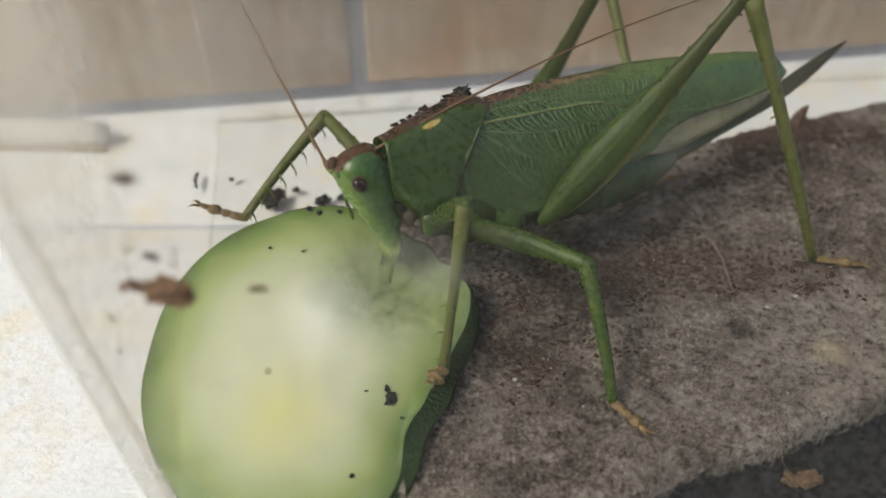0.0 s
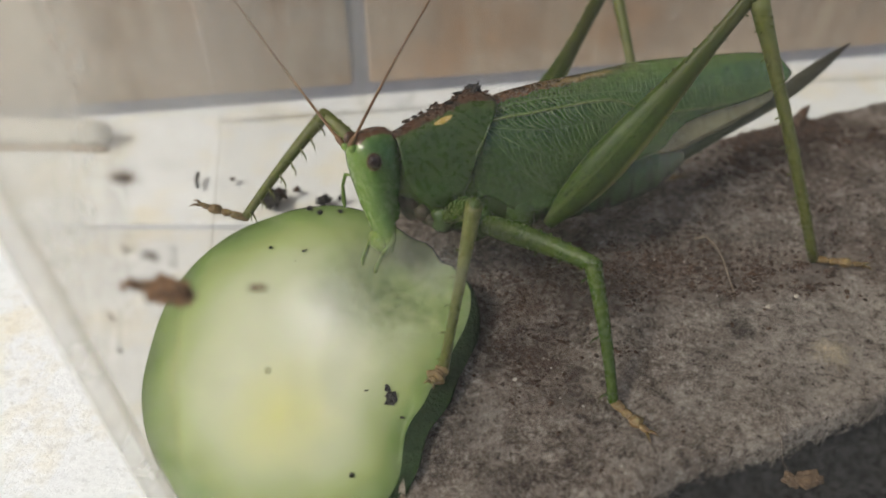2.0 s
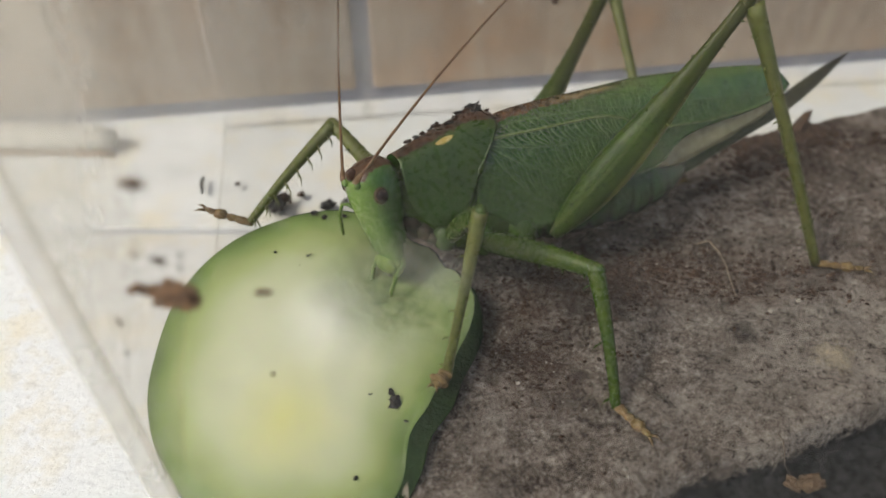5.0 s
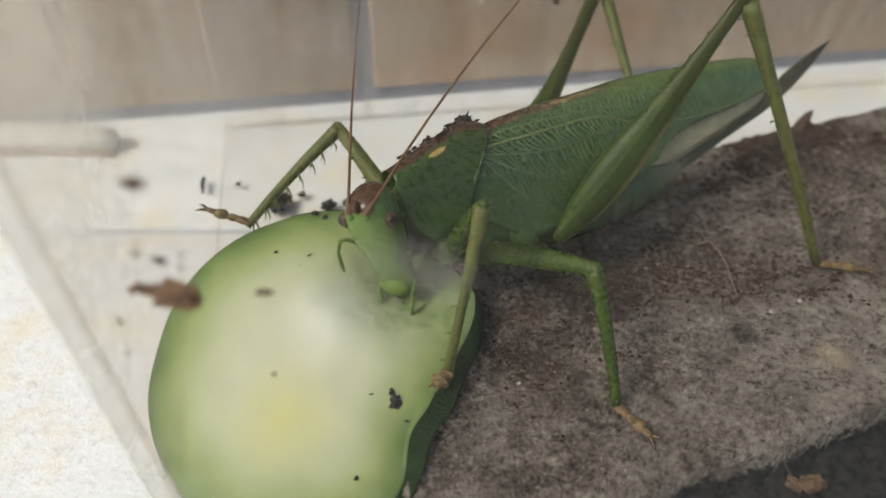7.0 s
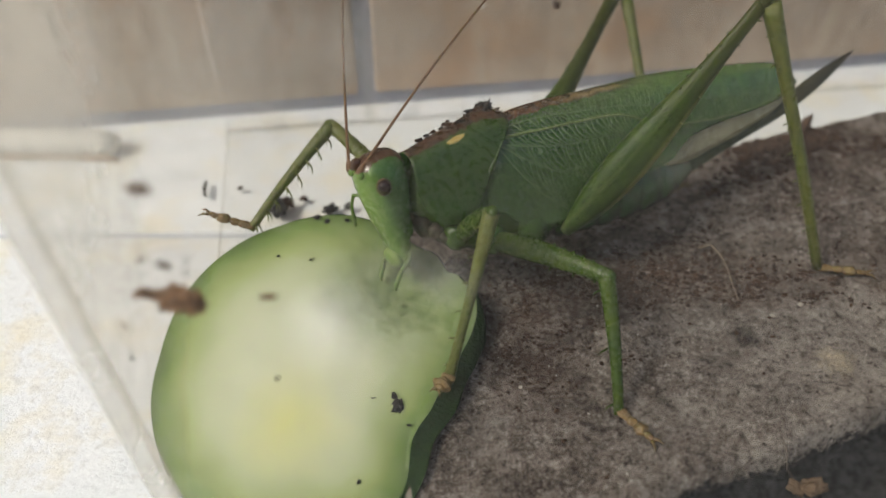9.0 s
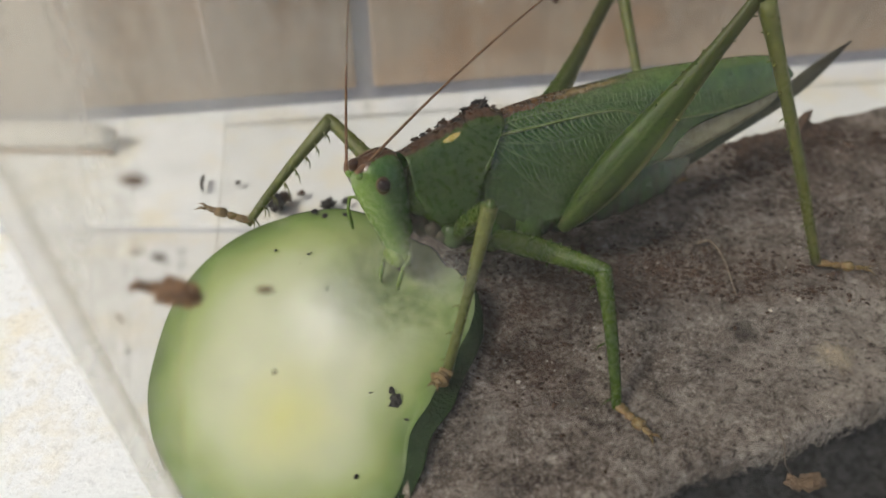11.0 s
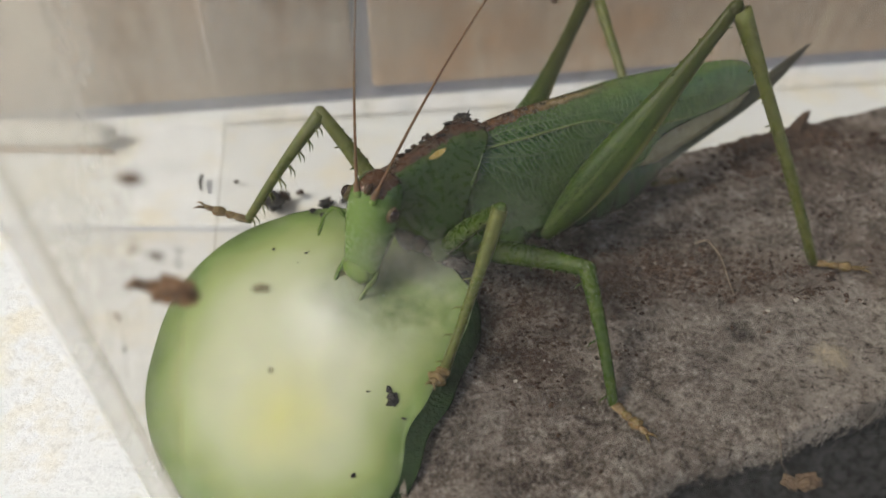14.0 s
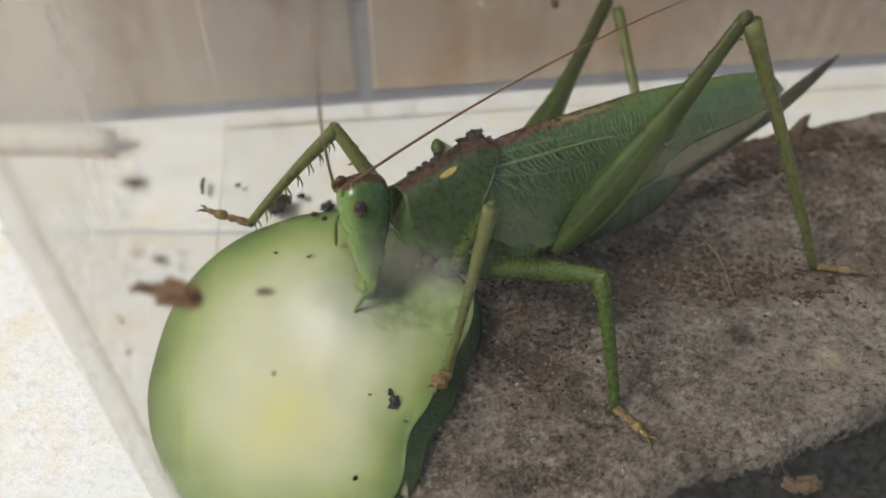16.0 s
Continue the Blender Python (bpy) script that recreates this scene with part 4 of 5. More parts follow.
def forewing_mesh(side):
    bm = bmesh.new()
    rows = []
    n, k = 70, 22
    for i in range(n + 1):
        x = 0.9 + 47.5 * i / n
        rows.append([wing_point(x, j / k, side, 0.04 * noise.noise(Vector((x * 0.5, j * 0.4, side)))) for j in range(k + 1)])
    skin(bm, rows, closed=False, caps=False)
    shell(bm, 0.12)
    # ribs fan out from the shoulder: station along the wing, share of its height
    ribs = [
        ([(3.2, 0.11), (7.5, 0.10), (13.5, 0.14), (20, 0.22), (30, 0.44), (42, 0.66)], 0.08),
        ([(3.2, 0.16), (8, 0.19), (13, 0.22), (18.5, 0.28), (21, 0.36), (25.5, 0.60), (32, 0.86), (40, 0.94), (47, 0.90)], 0.20),
        ([(3.2, 0.18), (4.5, 0.24), (11, 0.36), (17.5, 0.46), (23, 0.66), (27, 0.90)], 0.09),
        ([(3.2, 0.20), (6, 0.38), (11, 0.60), (16, 0.80), (21, 0.96)], 0.06),
        ([(3.2, 0.22), (4.5, 0.42), (7, 0.66), (11, 0.93)], 0.06),
    ]
    for table, thick in ribs:
        x0, x1 = table[0][0], table[-1][0]
        pts = [wing_point(x0 + (x1 - x0) * i / 30, spline(table, x0 + (x1 - x0) * i / 30), side, 0.13) for i in range(31)]
        tube(bm, pts, [thick * (1 - 0.5 * i / 30) for i in range(31)], 6, mat=2 if thick > 0.15 else 1)
    # fine cross veins between neighbouring ribs, leaning back
    rng = random.Random(5)
    for (ta, _), (tb, _), (thin, thick, slant) in zip(ribs, ribs[1:], ((0.035, 0.07, 0.9), (0.06, 0.10, 1.6), (0.03, 0.06, 2.4), (0.025, 0.05, 2.0))):
        x = 4.6
        while x < min(ta[-1][0], tb[-1][0] + 3) - 0.6:
            va, vb = spline(ta, x), spline(tb, x + slant)
            if vb > va + 0.02:
                lean = slant + 0.35 * rng.uniform(-1, 1)
                pts = [wing_point(x + lean * f * f + 0.10 * math.sin(6 * f + 3 * x), va + (vb - va) * f, side, 0.10) for f in (0, 0.2, 0.4, 0.6, 0.8, rng.uniform(0.85, 1.0))]
                r = rng.uniform(thin, thick)
                tube(bm, pts, [r, r * 1.1, r, r * 0.9, r * 0.8, r * 0.6], 5, mat=1)
            x += rng.uniform(0.5, 0.85)
    # short cells along the upper rib
    x = 6.0
    while x < 26:
        v = spline(ribs[0][0], x)
        pts = [wing_point(x + 0.5 * f + 0.1 * math.sin(7 * f + x), v * (1 - f * rng.uniform(0.45, 0.6)), side, 0.12) for f in (0, 0.33, 0.66, 1)]
        tube(bm, pts, [0.05, 0.05, 0.04, 0.02], 5, mat=1)
        x += rng.uniform(0.5, 0.8)
    # pale hem
    tube(bm, [wing_point(12 + 17 * i / 24, 1.0, side, 0.10) for i in range(25)], [0.08] * 25, 5, mat=1)
    return bm


def hindwing_mesh(side):
    bm = bmesh.new()
    rows = []
    for i in range(31):
        x = 25 + 21.5 * i / 30
        low = spline([(25, -5.0), (28, -5.6), (32, -5.2), (38, -4.2), (44, -2.8), (46.5, -1.6)], x)
        top = wing_low(x) + 1.6
        w = wing_side(x, 0.9) * 0.86
        rows.append([Vector((x, side * w * (1 - 0.15 * j / 6), top + (low - top) * j / 6 + 0.05 * math.sin(j * 3 + x))) for j in range(7)])
    skin(bm, rows, closed=False, caps=False)
    shell(bm, 0.08)
    return bm


def abdomen_mesh():
    bm = bmesh.new()
    rows = []
    n = 66
    for i in range(n + 1):
        t = i / n
        x = 7 + 23.5 * t
        h = spline([(0, 5.2), (0.3, 5.0), (0.6, 4.0), (0.85, 2.6), (1, 1.0)], t)
        zc = spline([(0, -4.6), (0.4, -6.0), (0.75, -7.2), (1, -7.0)], t)
        g = 1 - 0.07 * abs(math.cos(t * math.pi * 8)) ** 8 + 0.02 * noise.noise(Vector((x * 0.6, 2, 0)))
        rows.append(ring((x, 0, zc), h * g, min(2.8, h * 0.72) * g, (0.1, 0, 1), (0, 1, 0), 22))
    skin(bm, rows)
    return bm


def ovipositor_mesh():
    """A long flat blade, slightly bent down, of two valves with a seam."""
    bm = bmesh.new()
    rows = []
    for i in range(41):
        t = i / 40
        x = 25.5 + 33.6 * t
        zc = spline([(0, -7.2), (0.12, -6.7), (0.35, -4.9), (0.6, -3.0), (0.8, -0.6), (1, 2.0)], t)
        h = spline([(0, 0.9), (0.1, 1.15), (0.5, 1.05), (0.75, 1.15), (0.9, 0.7), (1, 0.05)], t)
        w = 0.62 * (1 - 0.75 * t)
        r = ring((x, 0, zc), h, w, (-0.35, 0, 0.94), (0, 1, 0), 14)
        rows.append(r)
    skin(bm, rows)
    return bm


def head_mesh():
    bm = bmesh.new()
    rows = []
    for z, f, b, w in ((5.45, -9.9, -7.6, 0.7), (5.2, -10.6, -6.9, 1.5), (4.6, -11.3, -6.3, 2.2), (3.6, -11.65, -6.0, 2.7), (2.4, -11.75, -6.0, 2.9), (1.0, -11.65, -6.2, 2.95),
                       (-0.6, -11.45, -6.6, 2.9), (-2.2, -11.25, -7.2, 2.7), (-3.6, -11.0, -7.75, 2.45), (-4.8, -10.8, -8.2, 2.35), (-5.9, -10.6, -8.4, 2.15), (-6.8, -10.4, -8.6, 1.75), (-7.4, -10.2, -8.9, 1.2)):
        c = Vector(((f + b) / 2, 0, z)) - NECK
        rows.append(ring(c, (b - f) / 2, w, (1, 0, 0), (0, 1, 0), 28, 0.88))
    skin(bm, rows)
    # the peak between the feelers, cheek ridges and sockets
    blob(bm, Vector((-11.0, 0, 5.0)) - NECK, 0.75, 0.42, 0.8)
    for s in (-1, 1):
        blob(bm, Vector((-11.35, s * 0.95, 4.15)) - NECK, 0.5, 0.48, 0.5)
        blob(bm, Vector((-8.7, s * 1.85, -3.0)) - NECK, 0.95, 0.6, 1.7)
    return bm


def place_eye(side, parent):
    bm = bmesh.new()
    blob(bm, (0, 0, 0), 0.72, 0.64, 0.80, k=3)
    e = part("eye", bm, M_EYE, parent, "glossy reddish brown eye")
    e.location = (Vector((-10.05, side * 2.95, 2.6)) - NECK) * U
    bm = bmesh.new()
    blob(bm, Vector((-9.95, side * 2.65, 2.5)) - NECK, 0.86, 0.56, 0.98, k=3)
    part("eye_rim", bm, M_EYERIM, parent)


def mouth(parent):
    for s in (-1, 1):
        bm = bmesh.new()
        tube(bm, [Vector(p) - NECK for p in ((-9.5, s * 1.5, -5.6), (-9.9, s * 1.3, -7.0), (-10.1, s * 0.8, -8.0), (-10.2, s * 0.2, -8.8))], [0.6, 0.55, 0.35, 0.1], 10)
        part("mandible", bm, M_JAW if s > 0 else M_LIP, parent, "horny jaw")
        bm = bmesh.new()
        tube(bm, [Vector(p) - NECK for p in ((-9.0, s * 1.7, -5.0), (-9.6, s * 2.1, -6.8), (-10.9, s * 2.0, -7.6))], [0.32, 0.28, 0.28], 8)
        tube(bm, [Vector(p) - NECK for p in ((-10.9, s * 2.0, -7.6), (-12.0, s * 1.8, -9.0), (-12.2, s * 1.7, -9.6))], [0.24, 0.26, 0.14], 8)
        part("palp", bm, M_PALP, parent)
        bm = bmesh.new()
        tube(bm, [Vector(p) - NECK for p in ((-8.7, s * 1.0, -5.2), (-9.0, s * 1.2, -7.0), (-9.6, s * 1.2, -8.2))], [0.24, 0.2, 0.15], 8)
        part("palp", bm, M_PALP, parent)
    bm = bmesh.new()
    tube(bm, [Vector(p) - NECK for p in ((-9.8, 2.2, -1.2), (-10.6, 3.3, 0.4), (-11.0, 3.9, 0.5), (-11.4, 4.5, -0.8), (-11.6, 4.7, -2.6), (-11.7, 4.7, -3.4))], [0.24, 0.22, 0.22, 0.2, 0.26, 0.12], 8)
    part("palp", bm, M_PALP, parent)
    bm = bmesh.new()
    blob(bm, Vector((-10.45, 0, -6.75)) - NECK, 0.75, 1.75, 1.25, 0.08, k=3)
    part("labrum", bm, M_LIP, parent, "yellowish green upper lip")
    bm = bmesh.new()
    blob(bm, Vector((-8.9, 0, -5.6)) - NECK, 0.6, 1.0, 1.3, 0.1)
    part("labium", bm, M_BODY, parent)


def antenna_mesh(bow):
    """A thread thinning to its tip, with a thick first joint."""
    bm = bmesh.new()
    pts, rad = [(0, 0, 0), (0.5, 0, 0), (1.1, 0, 0.05), (1.5, 0, 0.05)], [0.3, 0.36, 0.3, 0.17]
    for i in range(1, 31):
        f = i / 30
        pts.append((1.5 + 56 * f, 0, 0.05 + bow * f * (0.5 - f)))
        rad.append((0.165 - 0.11 * f) * (1 + 0.08 * (i % 2)))
    tube(bm, pts, rad, 8)
    return bm


def leg_segment(length, radii, mats, spines=0, spine_len=0.9, flat=1.0, knee=0.0, seed=1, spine_from=0.1, bow=0.25):
    """A leg joint along x; radii at even steps, thorns along its underside."""
    bm = bmesh.new()
    n = 24
    tab = [(i / (len(radii) - 1), r) for i, r in enumerate(radii)]
    tube(bm, [(length * i / n, 0, bow * math.sin(math.pi * i / n)) for i in range(n + 1)], [spline(tab, i / n) for i in range(n + 1)], 12, flat=flat)
    if spine_len < 0.5:
        for i in range(9):
            f = 0.5 + 0.045 * i
            r = spline(tab, f)
            blob(bm, (length * f, 0.35 * r * (-1) ** i, r * 0.95 + bow * math.sin(math.pi * f)), 0.2, 0.13, 0.16, k=1)
    if knee:
        blob(bm, (length, 0, 0), knee * 1.25, knee * 0.9, knee)
    rng = random.Random(seed)
    for i in range(spines):
        f = spine_from + (0.94 - spine_from) * i / max(spines - 1, 1)
        r = spline(tab, f)
        for s in (-1, 1):
            x = length * f + rng.uniform(-0.2, 0.2)
            ln = spine_len * rng.uniform(0.75, 1.1)
            tube(bm, [(x, s * r * 0.55 * flat, -r * 0.6), (x + ln * 0.3, s * (r * 0.7 + ln * 0.22), -r * 0.7 - ln * 0.55), (x + ln * 0.75, s * (r * 0.7 + ln * 0.3), -r * 0.7 - ln * 0.9)], [0.13, 0.09, 0.015], 5, mat=len(mats) - 1)
    return bm


def tarsus_mesh(length, fat=1.0):
    """Four flat pads and a pair of claws along x, on the ground."""
    bm = bmesh.new()
    for x, l, r in ((-0.06, 0.34, 0.52), (0.26, 0.2, 0.46), (0.46, 0.24, 0.66), (0.68, 0.2, 0.36)):
        blob(bm, (length * (x + l / 2), 0, 0.15), length * l * 0.62, r * 1.05 * fat, r * 0.8 * fat, 0.25, k=3, seed=x * 9)
    for s in (-1, 1):
        tube(bm, [(length * 0.88, s * 0.12, 0.1), (length * 0.98, s * 0.4, 0.25), (length * 1.08, s * 0.62, -0.15)], [0.2, 0.15, 0.03], 6)
    return bm


def along(a, b, up):
    """A pose at a whose x axis points to b and whose z axis leans to up."""
    x = (b - a).normalized()
    y = Vector(up).cross(x)
    y = y.normalized() if y.length > 1e-6 else Vector((0, 1, 0))
    m = Matrix((x, y, x.cross(y))).transposed().to_4x4()
    m.translation = a
    return m


LEGS = {
    # hip in the body's space, knee at rest, foot, way of the foot, femur radii, tibia radii, thorns
    "front_near": ((-2.6, -2.4, -5.6), (2.9, 56.5, 25.2), (-0.1, 50.4, 8.7), (-0.8, -1.3, 0.2), (1.0, 1.15, 1.05, 0.85, 0.75), (0.85, 0.7, 0.56, 0.52, 0.6), 6),
    "middle_near": ((1.4, -2.5, -7.6), (15.1, 57.3, 17.0), (17.2, 47.9, 6.5), (3.1, -4.1, 0), (1.2, 1.35, 1.25, 1.05, 0.9), (0.95, 0.8, 0.68, 0.6, 0.55), 3),
    "hind_near": ((9.7, -2.9, -10.1), (32.0, 75.2, 37.2), (45.3, 69.5, 6.5), (6.2, -1.2, 0), (0.7, 1.9, 2.4, 2.25, 1.75, 1.2, 0.88, 0.8), (1.05, 0.75, 0.7, 0.66, 0.6), 9),
    "front_far": ((-5.2, 2.2, -4.0), (-14.36, 79.46, 20.89), (-23.28, 69.07, 13.3), (-5.6, 0.8, 1.6), (0.95, 1.1, 1.0, 0.85, 0.75), (0.85, 0.72, 0.62, 0.55, 0.5), 8),
    "middle_far": ((1.4, 2.5, -7.0), (0.8, 79.0, 20.2), (4.0, 92.0, 6.0), (3, 3.5, 0), (1.1, 1.2, 1.1, 0.95, 0.85), (0.9, 0.75, 0.65, 0.6, 0.55), 3),
    "hind_far": ((6.4, 2.9, -6.6), (24.9, 107.6, 23.9), (29.0, 86.0, 6.0), (5, 1.5, 0), (1.9, 2.8, 2.4, 1.5, 1.1, 1.0, 1.1), (0.9, 0.72, 0.66, 0.62, 0.6), 7),
}


def knee_at(hip, foot, rest, l1, l2):
    """Two-joint reach: the knee that keeps both lengths and bends the way of the rest pose."""
    d = foot - hip
    r = min(d.length, (l1 + l2) * 0.9995)
    d.normalize()
    a = (l1 * l1 - l2 * l2 + r * r) / (2 * r)
    h = math.sqrt(max(l1 * l1 - a * a, 0.0))
    w = rest - hip
    w -= d * w.dot(d)
    return hip + d * a + w.normalized() * h


def build_cricket():
    made = {}
    th = part("thorax", thorax_mesh(), M_BODY, cricket)
    made["thorax"] = th
    part("pronotum", pronotum_mesh(), M_PRON, th, "green saddle with brown stripe and yellow side marks")
    part("abdomen", abdomen_mesh(), M_BELLY, th, "wet bluish green abdomen with ring folds")
    for s in (-1, 1):
        part("forewing", forewing_mesh(s), [M_WING, M_VEIN, M_RIB], th, "green veined leathery forewing with brown back edge")
        part("hindwing", hindwing_mesh(s), M_HINDWING, th, "pale folded hindwing edge")
    part("ovipositor", ovipositor_mesh(), M_OVI, th, "dark blade-like ovipositor")
    hd = part("head", head_mesh(), M_HEAD, cricket, "green head with brown crown")
    made["head"] = hd
    for s in (-1, 1):
        place_eye(s, hd)
        made["antenna", s] = part("antenna", antenna_mesh(3.6 if s > 0 else 9.0), M_ANT, cricket, "thin brown antenna")
    mouth(hd)
    b0 = body_pose(1.5)
    for name, (hip, knee, foot, way, fr, tr, th_n) in LEGS.items():
        h0 = b0 @ Vector(hip)
        l1, l2 = (Vector(knee) - h0).length, (Vector(foot) - Vector(knee)).length
        hind = name.startswith("hind")
        # far front thigh gets the paler olive: haze and back light as colour
        fm = M_FEMUR if hind else M_LEGFAR if name == "front_far" else M_LEG
        far = name.endswith("far") or name == "front_near"
        f = part("femur", leg_segment(l1, fr, [fm], 5 if hind else 3, 0.4, 0.72 if hind else 0.85, fr[-1], 3, 0.55, -0.35 if hind else 0.25), fm, cricket)
        tb = part("tibia", leg_segment(l2, tr, [M_LEGFAR], th_n, 0.42 if hind else 1.3 if name.startswith("front") else 1.05, 1.0, 0.0, 7), M_LEGFAR if (far or hind) else M_LEG, cricket)
        ta = part("tarsus", tarsus_mesh(Vector(way).length if Vector(way).length > 3 else 2.6, 1.5 if name == "front_near" else 1.0), M_TARSUS, cricket)
        ta.matrix_basis = scaled(along(Vector(foot), Vector(foot) + Vector(way), (0, 0, 1)))
        made[name] = (f, tb, Vector(hip), Vector(knee), Vector(foot), l1, l2)
    bm = bmesh.new()
    blob(bm, (-5.3, -1.6, -4.6), 0.9, 0.7, 1.0, 0.3, seed=4)
    blob(bm, (-4.5, -1.9, -5.6), 0.8, 0.6, 0.7, 0.3, seed=6)
    blob(bm, (-6.0, 0, -3.6), 1.2, 1.3, 2.1, 0.12, k=3, seed=5)
    part("throat_joint", bm, M_JOINT, th, "greyish brown soft joint skin")
    # soil stuck to the back
    rng = random.Random(11)
    for i in range(11):
        x = -4.5 + 9.5 * i / 10
        bm = bmesh.new()
        r = rng.uniform(0.18, 0.36) * (1.6 if 0 < x < 4.2 else 1.0)
        zt = spline([(-6, 5.0), (-3, 5.5), (0, 6.2), (3.5, 6.85), (6, 6.2)], x)
        blob(bm, (x, rng.uniform(-0.9, 0.9), zt + r * 0.15), r * rng.uniform(1, 1.7), r, r * rng.uniform(0.5, 0.9), 1.0, k=3, seed=i)
        part("soil_crumb", bm, M_BLACK if i % 2 else M_SOIL, th, smooth=False)
    bm = bmesh.new()
    tube(bm, [(3.4, -0.3, 6.6), (4.0, -0.2, 7.2), (4.5, -0.2, 7.8)], [0.35, 0.22, 0.05], 6)
    part("soil_crumb", bm, M_BLACK, th, "dark pointed soil flake", False)
    return made


CRICKET = build_cricket()

